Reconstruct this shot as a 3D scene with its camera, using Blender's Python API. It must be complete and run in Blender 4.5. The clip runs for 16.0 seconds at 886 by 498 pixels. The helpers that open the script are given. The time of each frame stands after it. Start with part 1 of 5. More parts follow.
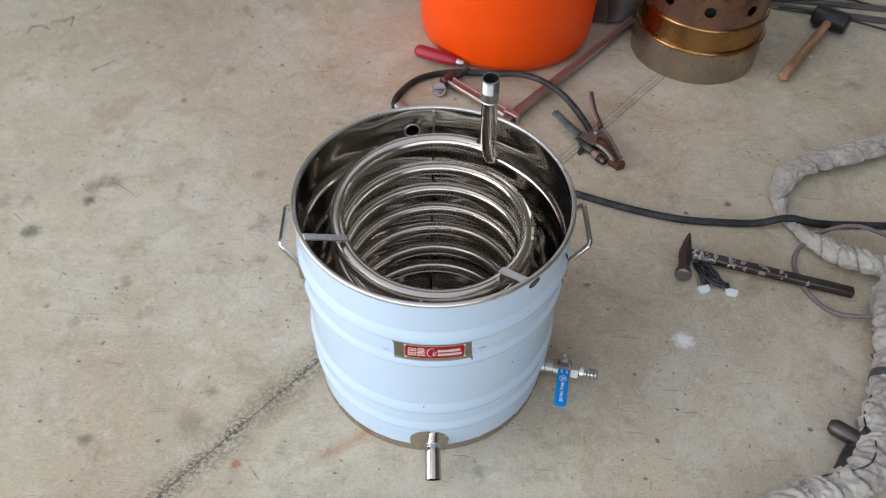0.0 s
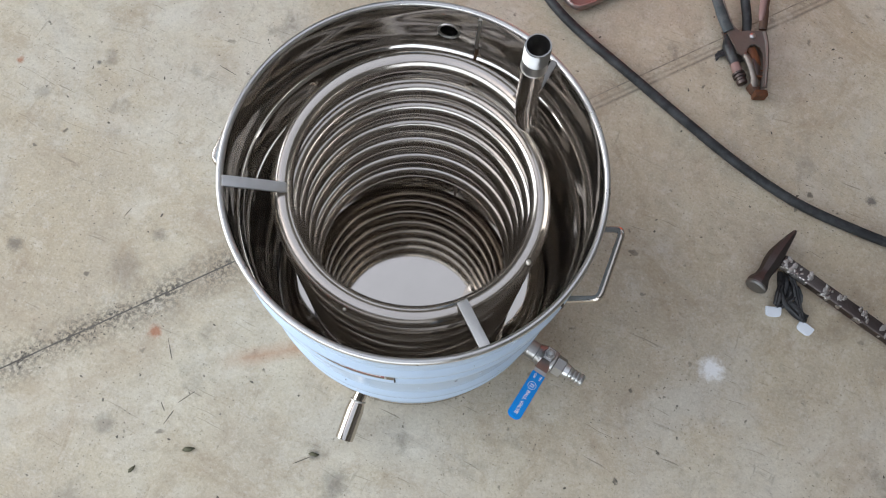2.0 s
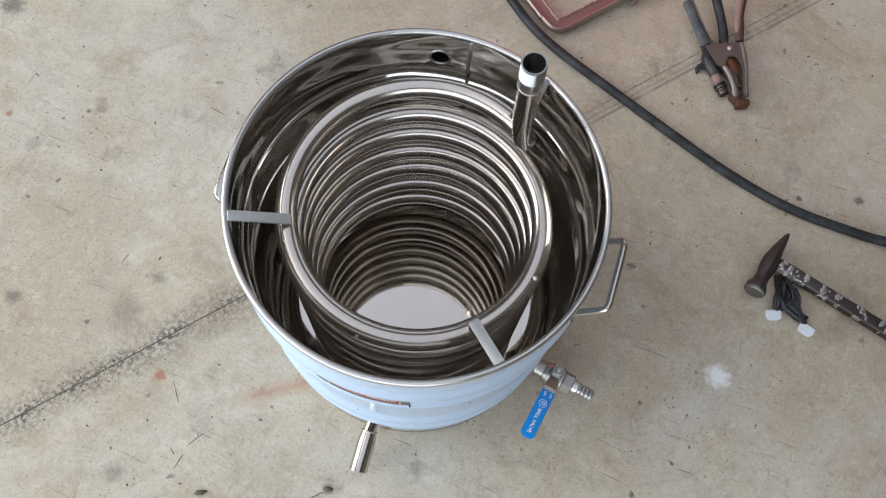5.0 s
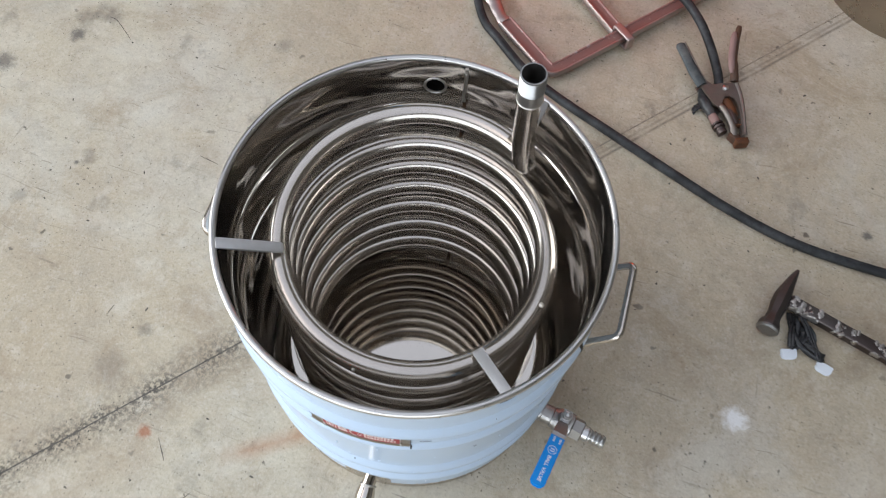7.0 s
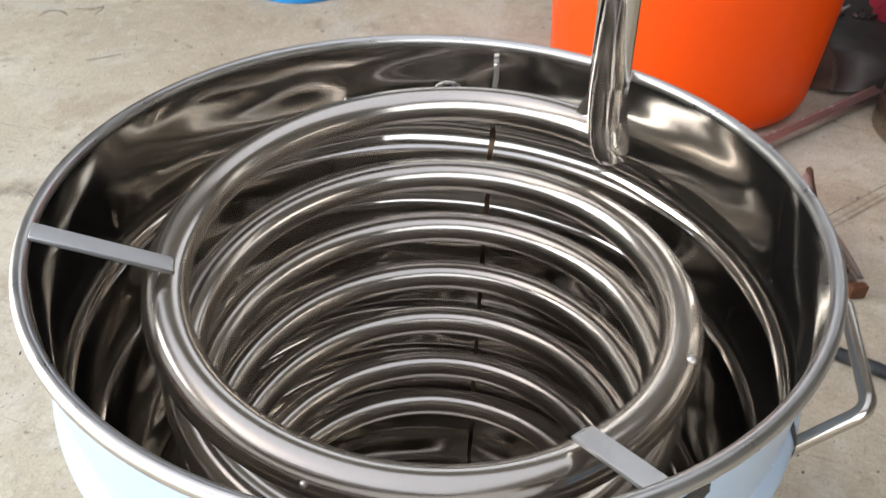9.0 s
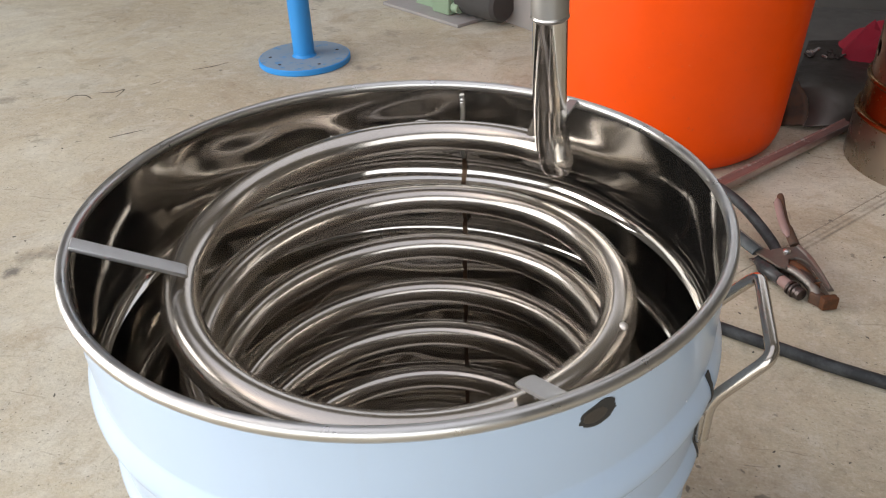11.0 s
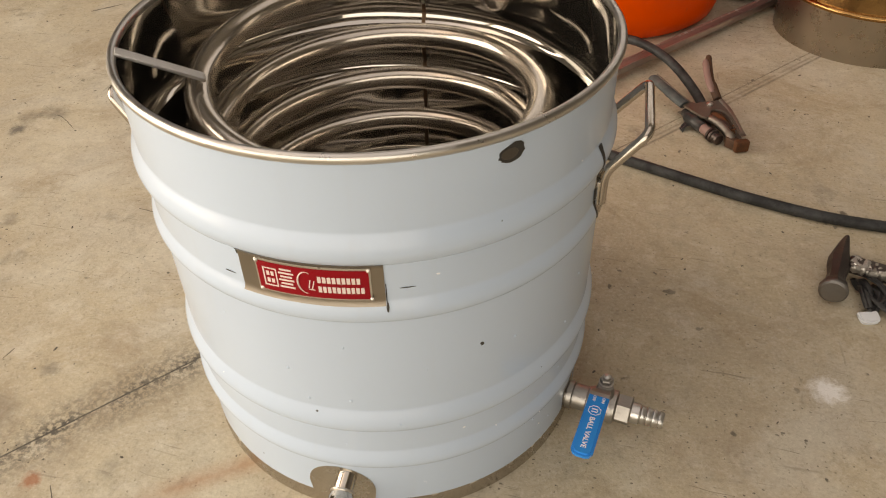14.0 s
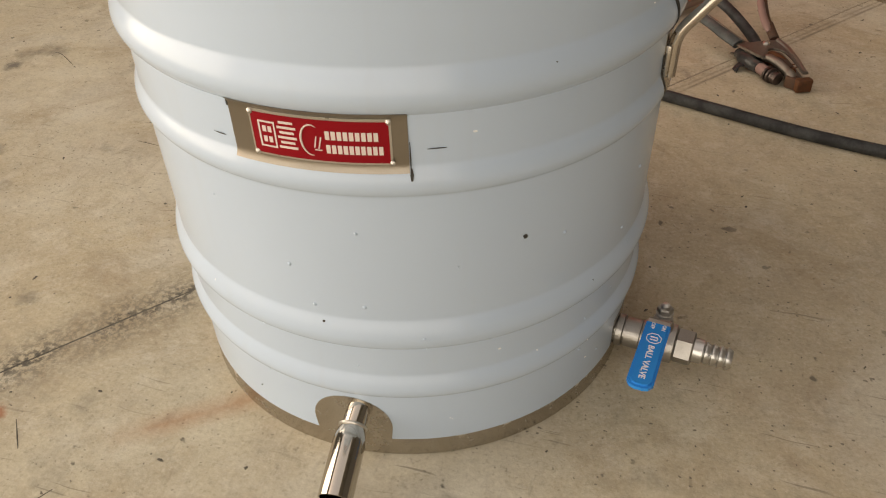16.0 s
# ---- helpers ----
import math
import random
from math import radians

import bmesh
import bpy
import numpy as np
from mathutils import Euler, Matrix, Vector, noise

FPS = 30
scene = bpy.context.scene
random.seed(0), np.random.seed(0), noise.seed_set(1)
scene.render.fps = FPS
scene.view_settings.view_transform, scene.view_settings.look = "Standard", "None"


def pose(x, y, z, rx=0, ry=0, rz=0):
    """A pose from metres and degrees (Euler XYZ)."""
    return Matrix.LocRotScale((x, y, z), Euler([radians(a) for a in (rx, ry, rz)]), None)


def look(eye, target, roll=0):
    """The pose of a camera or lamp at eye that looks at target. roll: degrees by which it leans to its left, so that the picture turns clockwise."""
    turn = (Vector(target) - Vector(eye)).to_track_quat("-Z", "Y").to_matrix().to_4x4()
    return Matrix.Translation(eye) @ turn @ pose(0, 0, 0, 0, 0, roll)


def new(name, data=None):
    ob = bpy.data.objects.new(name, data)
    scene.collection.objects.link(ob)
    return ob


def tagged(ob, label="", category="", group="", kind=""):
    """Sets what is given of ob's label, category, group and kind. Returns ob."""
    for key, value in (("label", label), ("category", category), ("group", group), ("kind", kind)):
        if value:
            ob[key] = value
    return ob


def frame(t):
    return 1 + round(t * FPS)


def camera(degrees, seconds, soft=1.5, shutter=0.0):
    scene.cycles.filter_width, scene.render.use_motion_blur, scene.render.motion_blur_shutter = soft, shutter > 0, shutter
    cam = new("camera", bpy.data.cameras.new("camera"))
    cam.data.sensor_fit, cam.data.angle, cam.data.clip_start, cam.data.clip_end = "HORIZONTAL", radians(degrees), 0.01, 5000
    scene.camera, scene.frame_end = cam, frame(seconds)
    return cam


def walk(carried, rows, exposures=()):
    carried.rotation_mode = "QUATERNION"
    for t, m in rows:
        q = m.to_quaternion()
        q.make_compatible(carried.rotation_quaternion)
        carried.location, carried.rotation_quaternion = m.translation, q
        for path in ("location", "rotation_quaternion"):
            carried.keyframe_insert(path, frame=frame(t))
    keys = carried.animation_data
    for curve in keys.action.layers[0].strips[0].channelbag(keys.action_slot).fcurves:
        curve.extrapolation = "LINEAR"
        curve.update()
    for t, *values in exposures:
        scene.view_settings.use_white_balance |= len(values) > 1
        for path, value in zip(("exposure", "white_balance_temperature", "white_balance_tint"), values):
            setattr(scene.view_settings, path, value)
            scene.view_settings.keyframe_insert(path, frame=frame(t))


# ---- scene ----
cam = camera(58.30, 16.0, soft=1.1, shutter=0.3)
# eye, a point ahead of it, roll; the drum's axis stands at x = y = 0, the floor at z = 0
PATH = [
    (0, (0.0522, -0.8581, 1.2541), (0.0238, -0.1922, 0.5086), 1.76),
    (0.5, (0.0953, -0.6049, 1.1845), (0.0528, -0.0269, 0.3697), 7.02),
    (1, (0.1095, -0.4185, 1.1889), (0.0230, 0.0440, 0.3065), 9.71),
    (1.5, (0.1392, -0.3456, 1.1963), (0.0195, -0.0132, 0.2608), 7.17),
    (2, (0.1445, -0.3145, 1.2133), (0.0509, -0.0222, 0.2616), 7.95),
    (2.5, (0.1397, -0.3187, 1.2128), (0.0483, -0.0215, 0.2624), 7.67),
    (3, (0.1361, -0.3277, 1.2185), (0.0449, -0.0201, 0.2714), 7.76),
    (3.5, (0.1319, -0.3329, 1.2167), (0.0418, -0.0152, 0.2727), 8.27),
    (4, (0.1335, -0.3364, 1.2152), (0.0400, -0.0092, 0.2748), 7.77),
    (6.5, (0.1114, -0.3467, 1.2036), (0.0218, 0.0256, 0.2798), 6.21),
    (7, (0.1366, -0.3757, 1.1482), (0.0175, 0.0518, 0.2521), 5.08),
    (7.5, (0.1405, -0.3282, 0.9921), (-0.0327, 0.1554, 0.1341), 0.41),
    (8, (0.1084, -0.3158, 0.8196), (-0.0752, 0.2431, 0.0110), -0.78),
    (8.5, (0.0989, -0.3094, 0.6755), (-0.1211, 0.3553, -0.0384), -0.15),
    (9, (0.1096, -0.3508, 0.6596), (-0.1133, 0.4090, 0.0488), 1.78),
    (9.2, (0.1250, -0.3700, 0.6666), (-0.1057, 0.4160, 0.0930), 1.49),
    (11.3, (0.1827, -0.4575, 0.6746), (-0.0786, 0.3430, 0.1353), -2.25),
    (11.5, (0.1963, -0.4818, 0.6803), (-0.0642, 0.3147, 0.1346), -2.33),
    (12, (0.2225, -0.5333, 0.6979), (-0.0286, 0.2468, 0.1248), -2.30),
    (12.5, (0.2225, -0.5427, 0.6912), (-0.0132, 0.2204, 0.0895), -2.02),
    (13, (0.2136, -0.5472, 0.6766), (-0.0225, 0.2121, 0.0703), -2.05),
    (13.5, (0.2240, -0.5802, 0.6928), (-0.0020, 0.1720, 0.0738), -1.79),
    (14, (0.2289, -0.6033, 0.6967), (0.0208, 0.1368, 0.0572), -1.34),
    (14.5, (0.2251, -0.6163, 0.6904), (0.0164, 0.1440, 0.0753), -0.78),
    (15, (0.2051, -0.5981, 0.5979), (-0.0274, 0.1752, 0.0080), -1.15),
    (15.5, (0.2048, -0.5836, 0.5547), (-0.0364, 0.1733, -0.0528), -1.50),
    (16, (0.2089, -0.5788, 0.5485), (-0.0245, 0.1645, -0.0785), -1.54),
]
EXPOSURES = [
    (0.0, 0.03, 6450, 10),
    (1.5, 0.15, 6300, 10),
    (7.5, 0.20, 6400, 10),
    (8.5, 0.52, 6500, 10),
    (9.0, 0.56, 6550, 10),
    (11.5, 0.18, 6900, 12),
    (12.3, 0.02, 7150, 12),
    (13.6, -0.02, 9500, 16),
    (14.6, -0.10, 9500, 16),
    (16.0, -0.25, 9400, 15),
]
walk(cam, [(t, look(eye, target, roll)) for t, eye, target, roll in PATH], EXPOSURES)

# ---- light: a workshop lit by daylight through two roller-door openings and a roof light, plus an added high north band ----
world = bpy.data.worlds.new("daylight")
scene.world = world
world.use_nodes = True
wt = world.node_tree
sky = wt.nodes.new("ShaderNodeTexSky")
sky.sky_type = "NISHITA"
sky.sun_disc = False
sky.sun_elevation = radians(50)
sky.sun_rotation = radians(250)
wt.nodes["Background"].inputs["Strength"].default_value = 0.12
wt.links.new(sky.outputs[0], wt.nodes["Background"].inputs["Color"])


def area_light(name, eye, target, sx, sy, watts, colour):
    lamp = bpy.data.lights.new(name, "AREA")
    lamp.shape, lamp.size, lamp.size_y, lamp.energy, lamp.color = "RECTANGLE", sx, sy, watts, colour
    ob = new(name, lamp)
    ob.matrix_world = look(eye, target)
    return ob


HALL_X, HALL_Y, HALL_H = (-3.6, 5.0), (-3.8, 6.0), 4.6
area_light("door_daylight", (-3.55, -1.5, 1.65), (0, -1.5, 1.65), 4.0, 3.2, 172, (0.97, 0.985, 1.0))
area_light("front_daylight", (-0.4, -3.75, 1.65), (-0.4, 0, 1.65), 6.0, 3.2, 114, (0.93, 0.97, 1.0))
# unseen band, added so the coil's tube tops reflect something bright
area_light("added_north_light", (0.7, 5.95, 3.25), (0.7, 0, 3.25), 7.8, 2.1, 34, (1.0, 0.965, 0.90))
area_light("roof_daylight", (-0.5, -0.3, 4.56), (-0.5, -0.3, 0), 5.6, 6.0, 60, (1.0, 0.98, 0.945))


# ---- materials ----
class Mat:
    """A node material under way: short words for the nodes it needs."""

    def __init__(self, name):
        self.m = bpy.data.materials.new(name)
        self.m.use_nodes = True
        self.t = self.m.node_tree
        self.b = self.t.nodes["Principled BSDF"]
        geo = self.t.nodes.new("ShaderNodeNewGeometry")
        self.pos = geo.outputs["Position"]
        self.island = geo.outputs["Random Per Island"]

    def put(self, socket, value):
        if isinstance(value, bpy.types.NodeSocket):
            self.t.links.new(value, socket)
        elif isinstance(value, (tuple, list)) and len(value) == 3 and socket.type == "RGBA":
            socket.default_value = (*value, 1)
        else:
            socket.default_value = value

    def set(self, key, value):
        self.put(self.b.inputs[key], value)
        return self

    def noise(self, scale, detail=4.0, rough=0.55, vec=None, distort=0.0):
        n = self.t.nodes.new("ShaderNodeTexNoise")
        self.put(n.inputs["Vector"], self.pos if vec is None else vec)
        self.put(n.inputs["Scale"], scale)
        self.put(n.inputs["Detail"], detail)
        self.put(n.inputs["Roughness"], rough)
        self.put(n.inputs["Distortion"], distort)
        return n.outputs["Fac"]

    def cells(self, scale, vec=None):
        n = self.t.nodes.new("ShaderNodeTexVoronoi")
        self.put(n.inputs["Vector"], self.pos if vec is None else vec)
        self.put(n.inputs["Scale"], scale)
        return n.outputs["Distance"]

    def flakes(self, scale, vec):
        """Distance to the nearest seed of flat cells, and that cell's chance."""
        n = self.t.nodes.new("ShaderNodeTexVoronoi")
        n.voronoi_dimensions = "2D"
        self.put(n.inputs["Vector"], vec)
        self.put(n.inputs["Scale"], scale)
        return n.outputs["Distance"], self.vec("DOT_PRODUCT", n.outputs["Color"], (1.0, 0.0, 0.0))

    def colour_noise(self, scale):
        """A noise of three channels, about zero."""
        n = self.t.nodes.new("ShaderNodeTexNoise")
        self.put(n.inputs["Vector"], self.pos)
        self.put(n.inputs["Scale"], scale)
        self.put(n.inputs["Detail"], 3.0)
        return self.vec("SUBTRACT", n.outputs["Color"], (0.5, 0.5, 0.5))

    def ramp(self, fac, *stops):
        n = self.t.nodes.new("ShaderNodeValToRGB")
        self.put(n.inputs["Fac"], fac)
        while len(n.color_ramp.elements) < len(stops):
            n.color_ramp.elements.new(0.5)
        for e, (at, c) in zip(n.color_ramp.elements, stops):
            e.position = at
            e.color = (c, c, c, 1) if isinstance(c, (int, float)) else (*c, 1)
        return n.outputs["Color"]

    def mix(self, fac, a, b, blend="MIX"):
        n = self.t.nodes.new("ShaderNodeMix")
        n.data_type, n.blend_type = "RGBA", blend
        self.put(n.inputs[0], fac)
        self.put(n.inputs[6], a)
        self.put(n.inputs[7], b)
        return n.outputs[2]

    def math(self, op, a, b=0.0, clamp=False):
        n = self.t.nodes.new("ShaderNodeMath")
        n.operation, n.use_clamp = op, clamp
        self.put(n.inputs[0], a)
        self.put(n.inputs[1], b)
        return n.outputs[0]

    def vec(self, op, a, b):
        n = self.t.nodes.new("ShaderNodeVectorMath")
        n.operation = op
        n.inputs[0].default_value = (0, 0, 0)
        self.put(n.inputs[0], a)
        self.put(n.inputs[1], b)
        return n.outputs["Value"] if op in ("DOT_PRODUCT", "DISTANCE", "LENGTH") else n.outputs["Vector"]

    def bump(self, height, strength, distance):
        n = self.t.nodes.new("ShaderNodeBump")
        self.put(n.inputs["Height"], height)
        n.inputs["Strength"].default_value = strength
        n.inputs["Distance"].default_value = distance
        self.put(self.b.inputs["Normal"], n.outputs["Normal"])
        return self


TWIN_A, TWIN_B = 0.0125, 0.0215


def concrete():
    k = Mat("worn_concrete")
    broad = k.noise(1.3, 5, 0.6)
    mid = k.noise(6.0, 6, 0.65, distort=0.4)
    fine = k.noise(60.0, 5, 0.7)
    col = k.ramp(broad, (0.34, (0.455, 0.373, 0.250)), (0.5, (0.530, 0.457, 0.325)), (0.64, (0.595, 0.537, 0.405)))
    col = k.mix(k.ramp(mid, (0.36, 0.38), (0.55, 0.0)), col, (0.36, 0.305, 0.235))
    col = k.mix(k.ramp(k.noise(3.4, 6, 0.7, distort=0.8), (0.50, 0.0), (0.66, 0.7)), col, (0.57, 0.54, 0.455))
    col = k.mix(k.ramp(k.noise(17, 6, 0.75, distort=0.5), (0.52, 0.0), (0.68, 0.26)), col, (0.30, 0.255, 0.20))
    grain = k.ramp(k.noise(230, 3, 0.7), (0.3, (0.22, 0.19, 0.155)), (0.7, (0.68, 0.64, 0.56)))
    col = k.mix(k.math("MULTIPLY", fine, 0.34), col, grain)
    col = k.mix(k.ramp(k.noise(34, 6, 0.8, distort=0.6), (0.38, 0.22), (0.50, 0.0)), col, (0.27, 0.225, 0.175))
    col = k.mix(k.ramp(k.noise(26, 6, 0.8, distort=0.3), (0.52, 0.0), (0.68, 0.40)), col, (0.70, 0.66, 0.565))
    cloud = k.noise(2.3, 7, 0.72, distort=1.2)
    col = k.mix(k.ramp(cloud, (0.53, 0.0), (0.66, 0.40)), col, (0.68, 0.645, 0.55))
    col = k.mix(k.ramp(k.noise(4.6, 7, 0.75, distort=1.0), (0.36, 0.42), (0.46, 0.0)), col, (0.33, 0.245, 0.15))
    col = k.mix(k.ramp(k.noise(7.5, 6, 0.7, distort=0.9), (0.54, 0.0), (0.70, 0.45)), col, (0.36, 0.275, 0.185))
    crisp = k.noise(115, 5, 0.75)
    col = k.mix(k.ramp(crisp, (0.36, 0.22), (0.45, 0.0)), col, (0.20, 0.165, 0.12))
    col = k.mix(k.ramp(crisp, (0.56, 0.0), (0.66, 0.18)), col, (0.74, 0.69, 0.58))
    # hairline scratches that run every way, and flakes of dark dirt
    for turn_by, size in ((20, (9.0, 190.0, 1.0)), (65, (11.0, 230.0, 1.0)), (118, (8.0, 170.0, 1.0)), (160, (13.0, 260.0, 1.0))):
        m = k.t.nodes.new("ShaderNodeMapping")
        m.inputs["Rotation"].default_value = (0, 0, radians(turn_by))
        m.inputs["Scale"].default_value = size
        k.put(m.inputs["Vector"], k.vec("ADD", k.pos, k.vec("MULTIPLY", k.colour_noise(7.0), (0.03, 0.03, 0.0))))
        hair = k.ramp(k.noise(1.0, 1.5, 0.5, vec=m.outputs["Vector"]), (0.715, 0.0), (0.745, 0.55))
        col = k.mix(k.math("MULTIPLY", hair, k.ramp(k.noise(2.7 + turn_by * 0.01, 3, 0.6), (0.44, 0.0), (0.58, 1.0))), col, (0.15, 0.125, 0.10))
    for scale, size, share in ((13.0, 0.070, 0.80), (110.0, 0.13, 0.76)):
        near, chance = k.flakes(scale, k.vec("ADD", k.pos, k.vec("MULTIPLY", k.colour_noise(scale * 3.0), (0.6 / scale, 0.25 / scale, 0.0))))
        flake = k.math("MULTIPLY", k.ramp(near, (size * 0.55, 0.85), (size, 0.0)), k.ramp(chance, (share, 0.0), (share + 0.12, 1.0)))
        col = k.mix(k.math("MULTIPLY", flake, k.ramp(k.noise(4.1, 3, 0.6), (0.40, 0.15), (0.56, 1.0))), col, (0.125, 0.108, 0.085))
    # dark specks of slag and oil, clustered
    speck = k.math("MULTIPLY", k.ramp(k.noise(48, 3, 0.55), (0.685, 0.0), (0.73, 1.0)), k.ramp(k.noise(3.3, 3, 0.5), (0.38, 0.1), (0.58, 0.9)))
    col = k.mix(speck, col, (0.10, 0.088, 0.072))
    pits = k.math("MULTIPLY", k.ramp(k.noise(130, 2, 0.5), (0.70, 0.0), (0.75, 0.85)), k.ramp(k.noise(5.5, 3, 0.6), (0.42, 0.0), (0.6, 1.0)))
    col = k.mix(pits, col, (0.09, 0.08, 0.068))
    smear = k.math("MULTIPLY", k.ramp(k.noise(11, 5, 0.65), (0.57, 0.0), (0.70, 0.6)), k.ramp(k.noise(1.9, 2, 0.5), (0.44, 0.0), (0.60, 1.0)))
    col = k.mix(smear, col, (0.175, 0.15, 0.122))
    # scuffs drawn along two ways
    for way in ((9.0, 75.0, 1.0), (70.0, 12.0, 1.0)):
        wob = k.noise(3.0, 2, 0.5)
        line = k.noise(1.0, 3, 0.6, vec=k.vec("MULTIPLY", k.pos, way), distort=0.5)
        col = k.mix(k.math("MULTIPLY", k.ramp(line, (0.66, 0.0), (0.72, 0.35)), k.ramp(wob, (0.45, 0.0), (0.6, 1.0))), col, (0.16, 0.138, 0.11))
    # dirt along the joint and beside it, less past the drum
    ahead = k.ramp(k.vec("DOT_PRODUCT", k.pos, (0.6075, 0.7943, 0.0)), (0.3, 0.0), (0.36, 1.0))
    wob = k.noise(22, 4, 0.7)
    side = k.math("ADD", k.vec("DOT_PRODUCT", k.pos, (0.7943, -0.6075, 0.0)), 0.1441)
    side = k.math("ABSOLUTE", k.math("ADD", side, k.math("MULTIPLY", k.math("SUBTRACT", wob, 0.5), 0.020)))
    dots = k.ramp(k.noise(150, 5, 0.75), (0.44, 0.05), (0.55, 1.0))
    dirt = k.math("MULTIPLY", k.ramp(side, (0.0, 1.0), (0.004, 0.95), (0.010, 0.66), (0.046, 0.0)), k.math("MULTIPLY", dots, k.ramp(k.noise(16, 4, 0.7), (0.34, 0.35), (0.55, 1.0))))
    col = k.mix(k.math("MULTIPLY", dirt, k.ramp(ahead, (0.0, 0.92), (1.0, 0.25))), col, (0.06, 0.056, 0.05))
    # two thin trowel lines beside the joint, past the drum
    bend = k.math("MULTIPLY", k.math("SUBTRACT", k.noise(9, 3, 0.5), 0.5), 0.004)
    for gap, depth in ((TWIN_A, 0.5), (TWIN_B, 0.75)):
        twin = k.math("ABSOLUTE", k.math("ADD", k.math("ADD", k.vec("DOT_PRODUCT", k.pos, (0.7943, -0.6075, 0.0)), 0.1441 - gap), bend))
        col = k.mix(k.math("MULTIPLY", k.math("MULTIPLY", k.ramp(twin, (0.0, depth), (0.0012, depth * 0.8), (0.0036, 0.0)), ahead), k.ramp(wob, (0.36, 0.25), (0.55, 1.0))), col, (0.125, 0.105, 0.085))
    # single marks: place, reach, colour, strength
    for x, y, r, c, s in MARKS:
        d = k.vec("DISTANCE", k.pos, (x, y, 0.0))
        d = k.math("DIVIDE", k.math("ADD", d, k.math("MULTIPLY", k.math("SUBTRACT", k.noise(95, 6, 0.8), 0.5), 2.2 * r)), r)
        col = k.mix(k.ramp(d, (0.35, s), (1.0, 0.0)), col, c)
    # the rusty wipe
    along = k.vec("DOT_PRODUCT", k.pos, (0.80, 0.60, 0.0))
    across = k.math("ABSOLUTE", k.math("ADD", k.vec("DOT_PRODUCT", k.pos, (-0.60, 0.80, 0.0)), 0.083))
    wipe = k.math("MULTIPLY", k.ramp(across, (0.0, 0.85), (0.018, 0.0)), k.math("MULTIPLY", k.ramp(k.math("ADD", along, 1.0), (0.68, 0.0), (0.74, 1.0), (0.82, 1.0), (0.88, 0.0)), k.ramp(mid, (0.35, 0.3), (0.6, 1.0))))
    col = k.mix(wipe, col, (0.40, 0.20, 0.10))
    k.set("Base Color", col)
    k.set("Roughness", k.ramp(mid, (0.3, 0.62), (0.7, 0.82)))
    k.set("Specular IOR Level", 0.35)
    k.bump(k.math("ADD", k.math("MULTIPLY", fine, 0.5), k.noise(300, 3, 0.6)), 0.32, 0.0014)
    return k.m


def joint_filler():
    """Black grime in the joint, packed with pale dust past the drum."""
    k = Mat("joint_filler")
    dark = k.mix(k.ramp(k.noise(28, 5, 0.7), (0.45, 0.0), (0.75, 0.55)), (0.10, 0.09, 0.076), (0.26, 0.23, 0.19))
    dusty = k.mix(k.ramp(k.noise(40, 5, 0.7), (0.35, 0.0), (0.65, 1.0)), (0.17, 0.14, 0.11), (0.40, 0.35, 0.27))
    k.set("Base Color", k.mix(k.ramp(k.vec("DOT_PRODUCT", k.pos, (0.6075, 0.7943, 0.0)), (0.25, 0.0), (0.40, 1.0)), dark, dusty))
    k.set("Roughness", 0.95)
    k.bump(k.noise(180, 4, 0.6), 0.3, 0.001)
    return k.m


RUST, WHITE_DUST, OIL = (0.36, 0.13, 0.06), (0.82, 0.82, 0.80), (0.11, 0.10, 0.09)
MARKS = [
    (0.484, 0.065, 0.024, WHITE_DUST, 0.95),
    (-0.314, -0.255, 0.013, RUST, 0.75),
    (-0.678, 0.708, 0.012, RUST, 0.7),
    (-0.762, 0.047, 0.008, RUST, 0.7),
    (-0.643, 0.102, 0.006, OIL, 0.8),
    (-0.785, 0.340, 0.018, OIL, 0.75),
    (-0.873, 0.238, 0.026, OIL, 0.7),
    (-0.583, -0.230, 0.016, OIL, 0.6),
    (-0.407, -0.190, 0.035, OIL, 0.28),
    (-0.009, -0.314, 0.010, OIL, 0.7),
    (-0.429, 0.454, 0.02, OIL, 0.35),
    (0.636, 0.451, 0.011, OIL, 0.8),
    (-0.309, -0.405, 0.020, OIL, 0.38),
    (0.035, -0.334, 0.026, OIL, 0.40),
    (-0.390, -0.119, 0.015, OIL, 0.42),
    (-0.695, 0.014, 0.018, OIL, 0.30),
    (-0.593, 0.843, 0.022, OIL, 0.32),
    (0.965, 1.055, 0.008, WHITE_DUST, 0.7),
]


